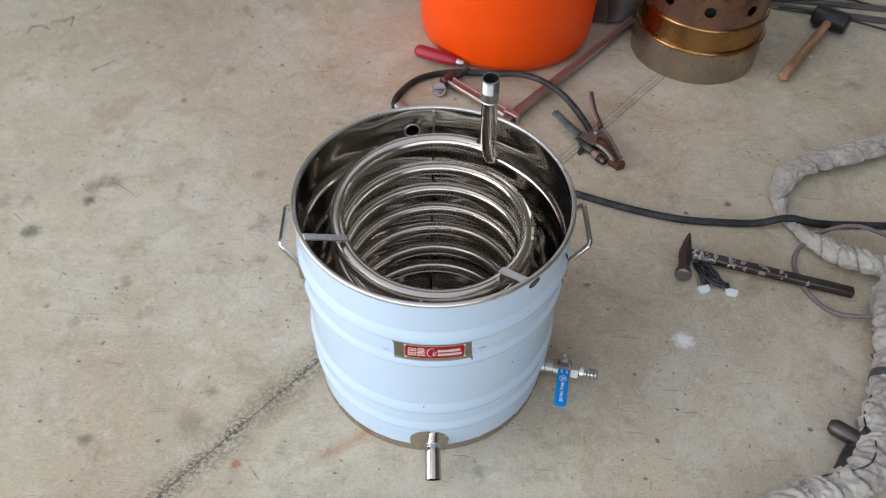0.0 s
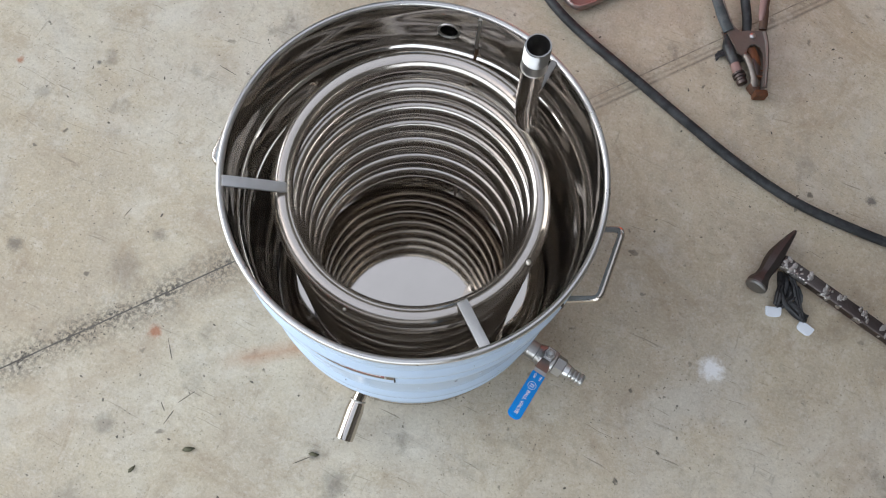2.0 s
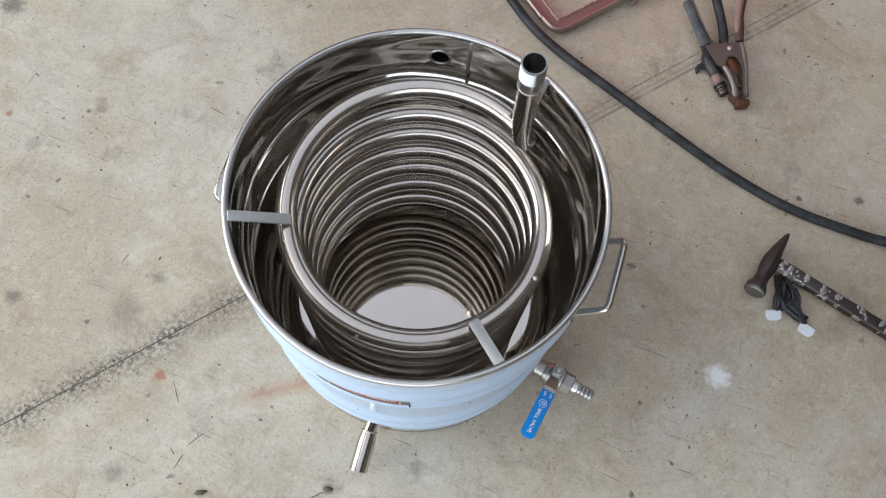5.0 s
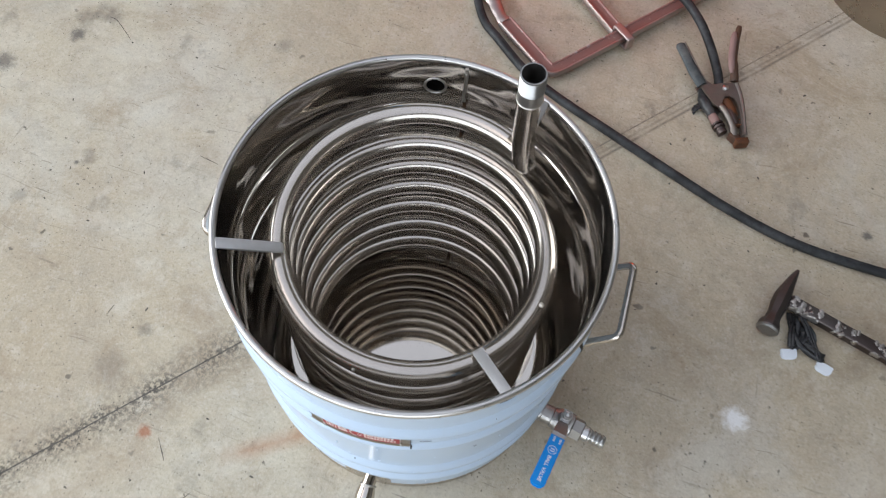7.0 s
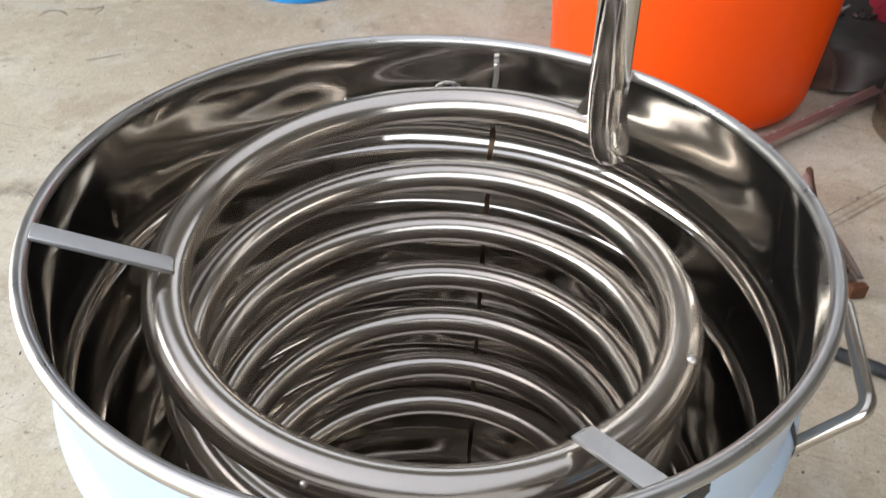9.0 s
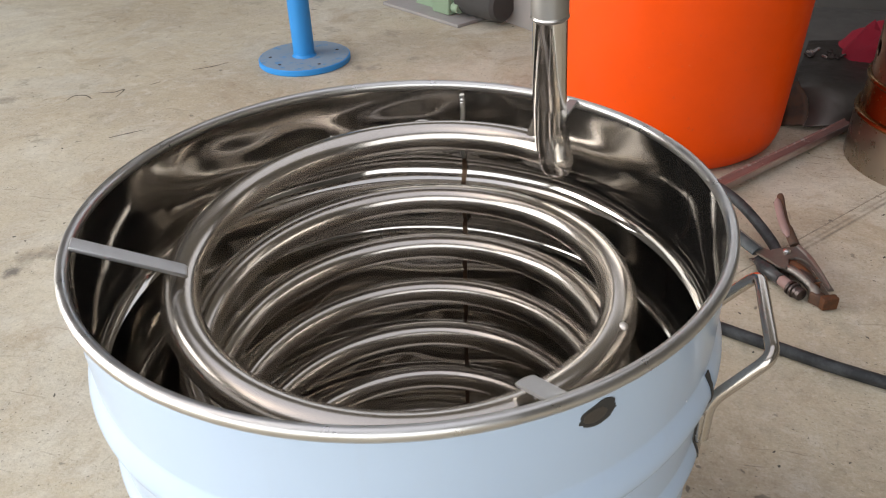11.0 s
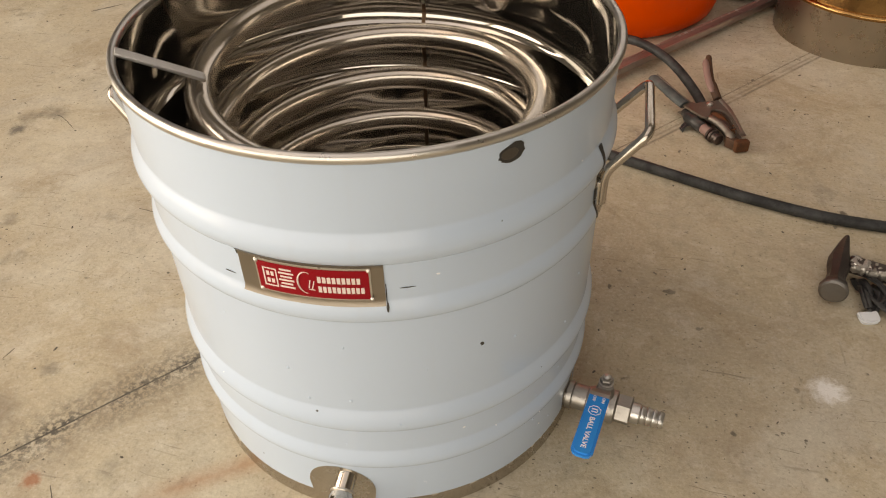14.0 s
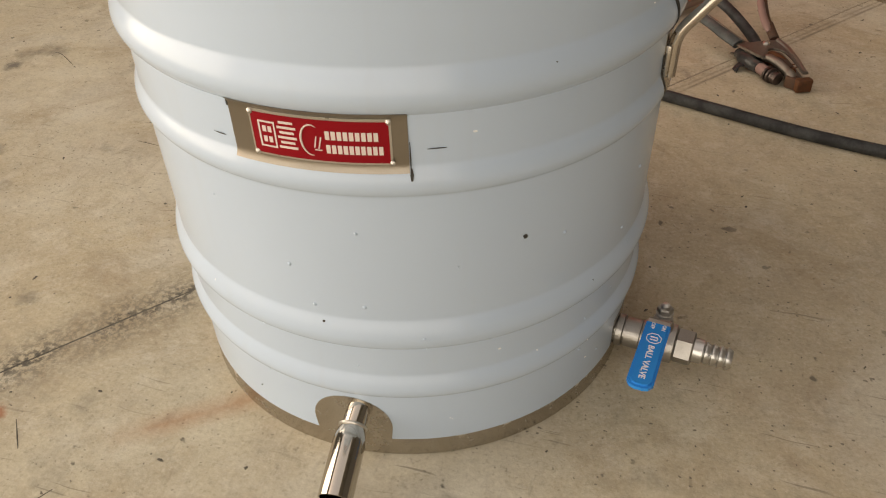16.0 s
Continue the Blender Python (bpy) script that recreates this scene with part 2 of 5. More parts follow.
def steel(name, base=(0.66, 0.63, 0.59), rough=0.12, wave=0.0, wave_scale=14.0, brush=0.0, tint=None, spread=1.6, haze=0.0):
    k = Mat(name)
    n1 = k.noise(9, 4, 0.6)
    col = k.mix(k.ramp(n1, (0.35, 0.0), (0.7, 0.5)), base, tuple(v * 0.86 for v in base))
    if tint:
        col = k.mix(k.ramp(k.noise(5.0, 3, 0.6), (0.4, 0.0), (0.65, 0.7)), col, tint)
    smudge = k.noise(38, 5, 0.7)
    k.set("Base Color", col).set("Metallic", 1.0)
    k.set("Roughness", k.ramp(smudge, (0.35, rough), (0.72, min(1.0, rough * spread))))
    h = k.noise(420, 2, 0.5)
    if wave:
        h = k.noise(wave_scale, 0.6, 0.35, vec=k.vec("MULTIPLY", k.pos, (1.0, 1.0, 2.0)))
        k.bump(h, wave, 0.02)
    else:
        k.bump(h, 0.012 + brush, 0.0008)
    if haze:
        # fine scratches scatter part of the reflection widely
        wide = k.t.nodes.new("ShaderNodeBsdfPrincipled")
        k.put(wide.inputs["Base Color"], col)
        wide.inputs["Metallic"].default_value = 1.0
        wide.inputs["Roughness"].default_value = 0.46
        both = k.t.nodes.new("ShaderNodeMixShader")
        k.put(both.inputs[0], k.ramp(k.noise(24, 5, 0.7), (0.3, haze * 0.75), (0.7, haze * 1.25)))
        k.put(both.inputs[1], k.b.outputs[0])
        k.put(both.inputs[2], wide.outputs[0])
        k.put(k.t.nodes["Material Output"].inputs["Surface"], both.outputs[0])
    return k.m


def paint(name, base, rough=0.35, wear=None, peel=0.05, dirt=0.25, bare=0.66, gloss=0.5):
    k = Mat(name)
    col = k.mix(k.ramp(k.noise(7, 5, 0.65), (0.35, 0.0), (0.75, dirt)), base, tuple(v * 0.72 for v in base))
    col = k.mix(k.ramp(k.noise(90, 3, 0.6), (0.66, 0.0), (0.74, dirt * 0.8)), col, tuple(v * 0.5 + 0.05 for v in base))
    if wear:
        col = k.mix(k.ramp(k.noise(46, 5, 0.7), (bare - 0.07, 0.0), (bare, 1.0)), col, wear)
    k.set("Base Color", col).set("Specular IOR Level", gloss)
    k.set("Roughness", k.ramp(k.noise(24, 4, 0.6), (0.3, rough), (0.7, min(1.0, rough + 0.18))))
    k.bump(k.noise(330, 2, 0.5), peel, 0.001)
    return k.m


def enamel():
    k = Mat("white_enamel")
    col = k.mix(k.ramp(k.noise(3.5, 3, 0.5), (0.3, 0.0), (0.8, 1.0)), (0.485, 0.600, 0.740), (0.466, 0.574, 0.704))
    run = k.noise(1.0, 3, 0.5, vec=k.vec("MULTIPLY", k.pos, (55.0, 55.0, 3.0)))
    col = k.mix(k.ramp(run, (0.58, 0.0), (0.85, 0.25)), col, (0.47, 0.53, 0.60))
    k.set("Base Color", col)
    k.set("Roughness", k.ramp(k.noise(5, 2, 0.4), (0.2, 0.16), (0.8, 0.23)))
    k.bump(k.math("ADD", k.math("MULTIPLY", k.noise(16, 1.5, 0.4), 1.0), k.math("MULTIPLY", k.noise(300, 2, 0.5), 0.02)), 0.07, 0.004)
    return k.m


def rubber(name, base, rough=0.7, grime=(0.22, 0.2, 0.18)):
    k = Mat(name)
    col = k.mix(k.ramp(k.noise(28, 5, 0.7), (0.45, 0.0), (0.75, 0.55)), base, grime)
    k.set("Base Color", col).set("Roughness", rough).set("Specular IOR Level", 0.28)
    k.bump(k.noise(180, 4, 0.6), 0.3, 0.001)
    return k.m


def wood(name):
    k = Mat(name)
    turn = k.t.nodes.new("ShaderNodeMapping")
    turn.vector_type = "TEXTURE"
    turn.inputs["Rotation"].default_value = (0, 0, radians(55.1))
    turn.inputs["Scale"].default_value = (0.14, 0.012, 0.012)
    k.put(turn.inputs["Vector"], k.pos)
    v = turn.outputs["Vector"]
    col = k.ramp(k.noise(1.0, 5, 0.6, vec=v, distort=0.3), (0.3, (0.17, 0.085, 0.045)), (0.6, (0.36, 0.20, 0.11)), (0.8, (0.46, 0.30, 0.18)))
    col = k.mix(k.ramp(k.noise(22, 4, 0.7), (0.55, 0.0), (0.75, 0.6)), col, (0.13, 0.085, 0.05))
    k.set("Base Color", col).set("Roughness", 0.62)
    k.bump(k.noise(1.0, 5, 0.6, vec=v), 0.25, 0.001)
    return k.m


def rust(name, a=(0.10, 0.055, 0.035), b=(0.32, 0.125, 0.05), metal=0.3):
    k = Mat(name)
    n = k.noise(42, 6, 0.7)
    k.set("Base Color", k.ramp(n, (0.35, a), (0.55, tuple((p + q) / 2 for p, q in zip(a, b))), (0.72, b)))
    k.set("Metallic", metal).set("Roughness", k.ramp(n, (0.3, 0.45), (0.7, 0.85)))
    k.bump(n, 0.5, 0.002)
    return k.m


def cloth(name):
    k = Mat(name)
    n = k.noise(18, 5, 0.65)
    col = k.ramp(n, (0.3, (0.27, 0.245, 0.215)), (0.55, (0.42, 0.39, 0.35)), (0.8, (0.52, 0.49, 0.44)))
    col = k.mix(k.ramp(k.noise(5, 4, 0.7), (0.55, 0.0), (0.72, 0.45)), col, (0.18, 0.16, 0.14))
    k.set("Base Color", col).set("Roughness", 0.9)
    k.bump(k.math("ADD", k.noise(24, 4, 0.6, distort=1.0), k.math("MULTIPLY", k.noise(600, 2, 0.5), 0.1)), 0.8, 0.009)
    return k.m


def heat_steel():
    k = Mat("heat_tinted_steel")
    n = k.noise(9, 5, 0.65)
    col = k.ramp(n, (0.3, (0.12, 0.068, 0.046)), (0.5, (0.27, 0.152, 0.10)), (0.62, (0.18, 0.115, 0.105)), (0.78, (0.38, 0.235, 0.15)))
    col = k.mix(k.ramp(k.noise(70, 4, 0.7), (0.55, 0.0), (0.75, 0.5)), col, (0.09, 0.06, 0.05))
    k.set("Base Color", col).set("Metallic", 0.85).set("Roughness", k.ramp(n, (0.3, 0.2), (0.7, 0.38)))
    k.bump(k.noise(120, 4, 0.6), 0.12, 0.001)
    return k.m


CONCRETE = concrete()
FILLER = joint_filler()
WALL_PAINT = paint("hall_wall_paint", (0.16, 0.152, 0.14), 0.8, dirt=0.35)
ROOF_SHEET = paint("roof_sheet", (0.25, 0.24, 0.215), 0.6, dirt=0.2)
ENAMEL = enamel()
STEEL_IN = steel("polished_steel_wall", (0.62, 0.585, 0.54), 0.055, wave=0.42, wave_scale=8, haze=0.045)
STEEL_PLATE = steel("polished_steel_plate", (0.58, 0.535, 0.475), 0.035, wave=0.012, wave_scale=7)
STEEL_TUBE = steel("steel_tube", (0.575, 0.522, 0.462), 0.175, spread=1.3, haze=0.07)
STEEL_PIPE = steel("bright_pipe", (0.74, 0.70, 0.65), 0.11, spread=1.3)
STEEL_BRIGHT = steel("polished_outlet_steel", (0.60, 0.56, 0.505), 0.075, spread=1.3)
STEEL_FIELD = steel("ground_steel_field", (0.31, 0.275, 0.235), 0.28, brush=0.2)
STEEL_RIM = steel("steel_rim", (0.62, 0.60, 0.57), 0.27)
STEEL_SATIN = steel("satin_steel", (0.66, 0.65, 0.63), 0.26, brush=0.05)
STEEL_BARE = steel("bare_steel_band", (0.50, 0.46, 0.41), 0.2)
STEEL_LEVER = steel("lever_steel", (0.46, 0.45, 0.435), 0.28, brush=0.1)
STEEL_STAY = steel("ground_stay_steel", (0.70, 0.69, 0.675), 0.46, brush=0.15)
HEAT_TINT = steel("brown_heat_tint", (0.15, 0.095, 0.06), 0.32, brush=0.3, tint=(0.05, 0.032, 0.022))
STEEL_WELD = steel("weld_bead", (0.62, 0.59, 0.55), 0.28, brush=0.5)
NICKEL = steel("nickel_plated_brass", (0.43, 0.41, 0.385), 0.34, brush=0.45)
BLUE_VINYL = paint("blue_vinyl", (0.0, 0.255, 0.72), 0.14, dirt=0.1, gloss=0.3)
WHITE_INK = paint("white_ink", (0.80, 0.82, 0.84), 0.5, dirt=0.05)
RED_PLATE = paint("red_plate", (0.27, 0.003, 0.010), 0.34, dirt=0.12, gloss=0.2)
PRINT = paint("pale_print", (0.72, 0.64, 0.60), 0.45, dirt=0.1)
CHIP_BLACK = paint("chipped_edge", (0.035, 0.033, 0.03), 0.6)
ORANGE = paint("orange_plastic", (0.90, 0.078, 0.001), 0.33, wear=(0.78, 0.26, 0.13), bare=0.75, dirt=0.3, gloss=0.32)
CLAMP_RED = paint("worn_red_paint", (0.24, 0.12, 0.103), 0.45, wear=(0.36, 0.27, 0.24), bare=0.70, dirt=0.6)
CLAMP_PALE = paint("worn_pale_red_paint", (0.36, 0.185, 0.16), 0.4, wear=(0.44, 0.36, 0.33), bare=0.62, dirt=0.5)
CLAMP_STEEL = steel("clamp_steel", (0.50, 0.45, 0.43), 0.4, brush=0.3, tint=(0.33, 0.225, 0.2))
HANDLE_RED = paint("red_plastic", (0.37, 0.010, 0.028), 0.36, dirt=0.5)
CABLE_BLACK = rubber("black_cable", (0.020, 0.021, 0.022), 0.5, (0.10, 0.105, 0.108))
CABLE_MAUVE = rubber("mauve_cable", (0.17, 0.135, 0.14), 0.6, (0.26, 0.225, 0.215))
SLEEVE = cloth("grey_canvas")
GRIP_GREY = rubber("grey_grip", (0.062, 0.072, 0.074), 0.55, (0.22, 0.215, 0.20))
CLAMP_BODY = steel("zinc_casting", (0.24, 0.23, 0.218), 0.42, brush=0.6, tint=(0.27, 0.22, 0.18))
RUSTY = rust("rusty_iron", (0.045, 0.03, 0.023), (0.15, 0.07, 0.038))
COPPER = rust("copper_jaw", (0.085, 0.036, 0.018), (0.26, 0.095, 0.035), 0.4)
IRON = steel("forged_iron", (0.14, 0.122, 0.115), 0.36, brush=0.7, tint=(0.075, 0.052, 0.046))
SPATTER = steel("weld_spatter", (0.62, 0.59, 0.56), 0.32, brush=1.0, tint=(0.32, 0.28, 0.25))
BLACK_PLASTIC = rubber("black_plastic", (0.025, 0.025, 0.026), 0.28, (0.12, 0.115, 0.11))
WHITE_FOAM = paint("white_foam", (0.70, 0.74, 0.78), 0.6, dirt=0.15)
MALLET_RUBBER = rubber("mallet_rubber", (0.012, 0.0125, 0.014), 0.3, (0.038, 0.038, 0.04))
WOOD = wood("handle_wood")
HEAT = heat_steel()
BRASSY = steel("straw_tinted_steel", (0.44, 0.255, 0.10), 0.2, brush=0.1, tint=(0.26, 0.135, 0.06))
DULL_STEEL = steel("dull_galvanised", (0.46, 0.385, 0.30), 0.24, brush=0.4, tint=(0.31, 0.28, 0.24))
POLE_BLUE = paint("blue_gloss_paint", (0.015, 0.25, 0.62), 0.35, dirt=0.25)
POLE_DUSTY = paint("dusty_blue_paint", (0.22, 0.29, 0.36), 0.7, wear=(0.10, 0.24, 0.42), bare=0.62, dirt=0.5)
MACHINE_GREEN = paint("machine_green", (0.24, 0.33, 0.22), 0.5, dirt=0.4)
GREY_SHEET = paint("grey_sheet_metal", (0.30, 0.28, 0.265), 0.5, dirt=0.4)
BENT_DARK = steel("dark_bent_sheet", (0.17, 0.155, 0.14), 0.42, brush=0.3, tint=(0.09, 0.075, 0.065))
DARK_SHEET = paint("dark_grimy_sheet", (0.085, 0.08, 0.073), 0.5, dirt=0.5)
BAR_GREY = steel("grimy_bar_steel", (0.24, 0.235, 0.22), 0.42, brush=0.4, tint=(0.12, 0.105, 0.09))
# black for the shade inside the overflow pipe
VOID = paint("pipe_depth_black", (0.006, 0.006, 0.006), 0.9, dirt=0.0, gloss=0.05)
RED_CLOTH = paint("red_rag", (0.32, 0.012, 0.03), 0.85, peel=0.4)
DARK_VOID = paint("near_black_paint", (0.05, 0.047, 0.044), 0.7, dirt=0.3)


# ---- mesh words ----
def from_lists(verts, faces):
    me = bpy.data.meshes.new("mesh")
    me.from_pydata([tuple(v) for v in verts], [], faces)
    bm = bmesh.new()
    bm.from_mesh(me)
    bpy.data.meshes.remove(me)
    return bm


def finish(name, bm, material, smooth=True, angle=38):
    bmesh.ops.recalc_face_normals(bm, faces=bm.faces)
    for f in bm.faces:
        f.smooth = smooth
    for e in bm.edges:
        e.smooth = not (len(e.link_faces) == 2 and e.calc_face_angle(0) > radians(angle))
    me = bpy.data.meshes.new(name)
    bm.to_mesh(me)
    bm.free()
    me.materials.append(material)
    return new(name, me)


def thing(name, at, label, category, group="", kind=""):
    ob = new(name)
    ob.location = at
    ob.empty_display_size = 0.02
    return tagged(ob, label, category, group, kind)


def part(name, bm, material, parent, label="", smooth=True, angle=38):
    ob = finish(name, bm, material, smooth, angle)
    ob.parent = parent
    if parent.type == "EMPTY":
        ob.matrix_parent_inverse = Matrix.Translation(parent.location).inverted()
    return tagged(ob, label)


def solo(name, bm, material, label, category, group="", kind="", smooth=True, angle=38):
    return tagged(finish(name, bm, material, smooth, angle), label, category, group, kind)


def lathe(profile, n=64, centre=(0, 0), closed=False):
    """A surface of turning round the upright line through centre; profile is a row of (radius, height)."""
    verts, faces, m = [], [], len(profile)
    for i in range(n):
        a = 2 * math.pi * i / n
        verts += [(centre[0] + r * math.cos(a), centre[1] + r * math.sin(a), z) for r, z in profile]
    for i in range(n):
        j = (i + 1) % n
        for q in range(m if closed else m - 1):
            p = (q + 1) % m
            faces.append((i * m + q, j * m + q, j * m + p, i * m + p))
    return from_lists(verts, faces)


def sweep(points, radius, n=12, caps=True, squash=1.0, ridge=None):
    """A tube along points; radius is a number or one for each point."""
    pts = [Vector(p) for p in points]
    radii = radius if isinstance(radius, (list, tuple)) else [radius] * len(pts)
    verts, faces = [], []
    ahead = (pts[1] - pts[0]).normalized()
    side = ahead.cross(Vector((0, 0, 1)))
    if side.length < 1e-4:
        side = Vector((1, 0, 0))
    side.normalize()
    for i, p in enumerate(pts):
        ahead = (pts[min(i + 1, len(pts) - 1)] - pts[max(i - 1, 0)]).normalized()
        side = (side - ahead * side.dot(ahead)).normalized()
        up = side.cross(ahead)
        for q in range(n):
            a = 2 * math.pi * q / n
            r = radii[i] * (ridge(i, a) if ridge else 1.0)
            verts.append(p + side * (r * math.cos(a)) + up * (r * squash * math.sin(a)))
    for i in range(len(pts) - 1):
        for q in range(n):
            p = (q + 1) % n
            faces.append((i * n + q, i * n + p, (i + 1) * n + p, (i + 1) * n + q))
    if caps:
        faces.append(tuple(range(n))[::-1])
        faces.append(tuple((len(pts) - 1) * n + q for q in range(n)))
    return from_lists(verts, faces)


def glide(points, steps=8):
    """Points on a smooth curve through the given ones."""
    P = [Vector(p) for p in points]
    out = []
    for i in range(len(P) - 1):
        a, b, c, d = P[max(i - 1, 0)], P[i], P[i + 1], P[min(i + 2, len(P) - 1)]
        for s in range(steps):
            t = s / steps
            out.append(0.5 * (2 * b + (c - a) * t + (2 * a - 5 * b + 4 * c - d) * t * t + (3 * b - a - 3 * c + d) * t ** 3))
    return out + [P[-1]]


def bent(points, radius, steps=6):
    """A line of straight runs with rounded corners."""
    P = [Vector(p) for p in points]
    out = [P[0]]
    for a, b, c in zip(P, P[1:], P[2:]):
        p, q = b + (a - b).normalized() * radius, b + (c - b).normalized() * radius
        out += [(1 - t) ** 2 * p + 2 * t * (1 - t) * b + t * t * q for t in [i / steps for i in range(steps + 1)]]
    return out + [P[-1]]


def rod(p0, p1, r0, r1=None, n=20, rounded=0.0):
    p0, p1 = Vector(p0), Vector(p1)
    r1 = r0 if r1 is None else r1
    if not rounded:
        return sweep([p0, p1], [r0, r1], n)
    d = (p1 - p0).normalized()
    return sweep([p0, p0 + d * rounded * 0.3, p0 + d * rounded, p1 - d * rounded, p1 - d * rounded * 0.3, p1],
                 [r0 - rounded, r0 - rounded * 0.3, r0, r1, r1 - rounded * 0.3, r1 - rounded], n)


def pipe(points, outer, inner, n=24):
    """A hollow pipe, open at both ends."""
    k = len(points)
    outs = outer if isinstance(outer, (list, tuple)) else [outer] * k
    ins = inner if isinstance(inner, (list, tuple)) else [inner] * k
    a, b = sweep(points, list(outs), n, caps=False), sweep(points, list(ins), n, caps=False)
    bm = join(a, b)
    bm.verts.ensure_lookup_table()
    v, half = bm.verts, k * n
    for row in (0, (k - 1) * n):
        for q in range(n):
            p = (q + 1) % n
            bm.faces.new((v[row + q], v[row + p], v[half + row + p], v[half + row + q]))
    return bm


def box(m, sx, sy, sz, bevel=0.0, segments=2):
    bm = bmesh.new()
    bmesh.ops.create_cube(bm, size=1.0, matrix=m @ Matrix.Diagonal((sx, sy, sz, 1)))
    if bevel:
        bmesh.ops.bevel(bm, geom=bm.edges[:], offset=bevel, segments=segments, profile=0.5, affect="EDGES")
    return bm


def basis(at, ahead, up=(0, 0, 1)):
    """A pose with x along ahead and z near up."""
    x = Vector(ahead).normalized()
    y = Vector(up).cross(x).normalized()
    z = x.cross(y)
    m = Matrix((x, y, z)).transposed().to_4x4()
    m.translation = Vector(at)
    return m


def slab(outline, m, z0, z1, bevel=0.0):
    """A flat plate: an outline in the x, y of m, from z0 to z1."""
    n = len(outline)
    verts = [m @ Vector((x, y, z)) for z in (z0, z1) for x, y in outline]
    faces = [tuple(range(n))[::-1], tuple(range(n, 2 * n))] + [(i, (i + 1) % n, n + (i + 1) % n, n + i) for i in range(n)]
    bm = from_lists(verts, faces)
    if bevel:
        bmesh.ops.bevel(bm, geom=[e for e in bm.edges if len({f for f in e.link_faces if len(f.verts) == n}) == 1], offset=bevel, segments=2, affect="EDGES")
    return bm


def join(*bms):
    me = bpy.data.meshes.new("joined")
    out = bmesh.new()
    for bm in bms:
        bm.to_mesh(me)
        out.from_mesh(me)
        bm.free()
    bpy.data.meshes.remove(me)
    return out


def lettering(text, size, m, material, parent, label):
    cu = bpy.data.curves.new("words", "FONT")
    cu.body, cu.size, cu.align_x, cu.align_y, cu.extrude = text, size, "CENTER", "CENTER", 0.00012
    cu.offset = size * 0.02
    tmp = new("words", cu)
    bpy.context.view_layer.update()
    me = bpy.data.meshes.new_from_object(tmp.evaluated_get(bpy.context.evaluated_depsgraph_get()))
    bpy.data.objects.remove(tmp)
    me.transform(m)
    me.materials.clear()
    me.materials.append(material)
    ob = new("lettering", me)
    ob.parent = parent
    return tagged(ob, label)


def polar(r, degrees, z):
    return Vector((r * math.cos(radians(degrees)), r * math.sin(radians(degrees)), z))


# ---- the hall ----
JOINT_A, JOINT_D = Vector((-0.42, -0.312)), Vector((0.6075, 0.7943))
JOINT_N = Vector((0.7943, -0.6075))


def hall():
    gap = 0.0012
    for name, sign in (("floor", 1), ("floor_far_bay", -1)):
        # one bay of the floor on each side of the joint
        a, b = JOINT_A - JOINT_D * 12 + JOINT_N * gap * sign, JOINT_A + JOINT_D * 12 + JOINT_N * gap * sign
        c, d = b + JOINT_N * 12 * sign, a + JOINT_N * 12 * sign
        bm = from_lists([(*p, z) for z in (0.0, -0.15) for p in (a, b, c, d)], [(0, 1, 2, 3), (7, 6, 5, 4), (0, 4, 5, 1), (1, 5, 6, 2), (2, 6, 7, 3), (3, 7, 4, 0)])
        solo(name, bm, CONCRETE, "worn grey-brown concrete workshop floor with stains and scuffs", "floor", kind="structure", smooth=False)
    m = basis((*(JOINT_A), -0.0304), (*JOINT_D, 0))
    solo("trim_joint", box(m, 24, 2 * gap, 0.06), FILLER, "dark dirty joint line between two concrete bays", "floor joint", kind="structure", smooth=False)
    (x0, x1), (y0, y1), h, w = HALL_X, HALL_Y, HALL_H, 0.2

    def wall(name, boxes, label):
        solo(name, join(*[box(Matrix.Translation(((a + b) / 2, (c + d) / 2, (e + f) / 2)), b - a, d - c, f - e) for a, b, c, d, e, f in boxes]), WALL_PAINT, label, "wall", kind="structure", smooth=False)

    wall("wall_west", [(x0 - w, x0, y0, -3.5, 0, h), (x0 - w, x0, 0.5, y1, 0, h), (x0 - w, x0, -3.5, 0.5, 3.25, h)], "plain plastered workshop wall with a wide open door")
    wall("wall_south", [(x0, -3.4, y0 - w, y0, 0, h), (2.6, x1, y0 - w, y0, 0, h), (-3.4, 2.6, y0 - w, y0, 3.25, h)], "plain plastered workshop wall with an open roller door")
    wall("wall_east", [(x1, x1 + w, y0, y1, 0, h)], "plain plastered workshop wall")
    # the high gap is assumed, to go with the added north light
    wall("wall_north", [(x0, x1, y1, y1 + w, 0, 2.2), (x0, x1, y1, y1 + w, 4.3, h), (x0, -3.2, y1, y1 + w, 2.2, 4.3), (4.6, x1, y1, y1 + w, 2.2, 4.3)], "plain plastered workshop wall with an assumed high opening")
    strips = [(x0, -3.4, y0, y1), (2.3, x1, y0, y1), (-3.4, 2.3, y0, -3.4), (-3.4, 2.3, 2.7, y1)]
    solo("ceiling", join(*[box(Matrix.Translation(((a + b) / 2, (c + d) / 2, h + 0.05)), b - a, d - c, 0.1) for a, b, c, d in strips]), ROOF_SHEET,
         "cream sheet-metal roof with a wide translucent roof light", "ceiling", kind="structure", smooth=False)


# ---- the drum ----
TOP = 0.4125
# foot and height of each raised bead
BEADS = ((0.073, 0.025), (0.127, 0.029), (0.264, 0.023), (0.322, 0.030))


def shell(z):
    """The outside radius of the drum at a height."""
    r = 0.2055 + 0.0050 * z / 0.41
    for lo, tall in BEADS:
        s = (z - lo) / tall
        if 0 < s < 1:
            # a rounded bead, fullest a little below its middle, with a crease at each edge
            r += 0.21 * tall * math.sin(math.pi * s ** 0.80) ** 1.08
    return r


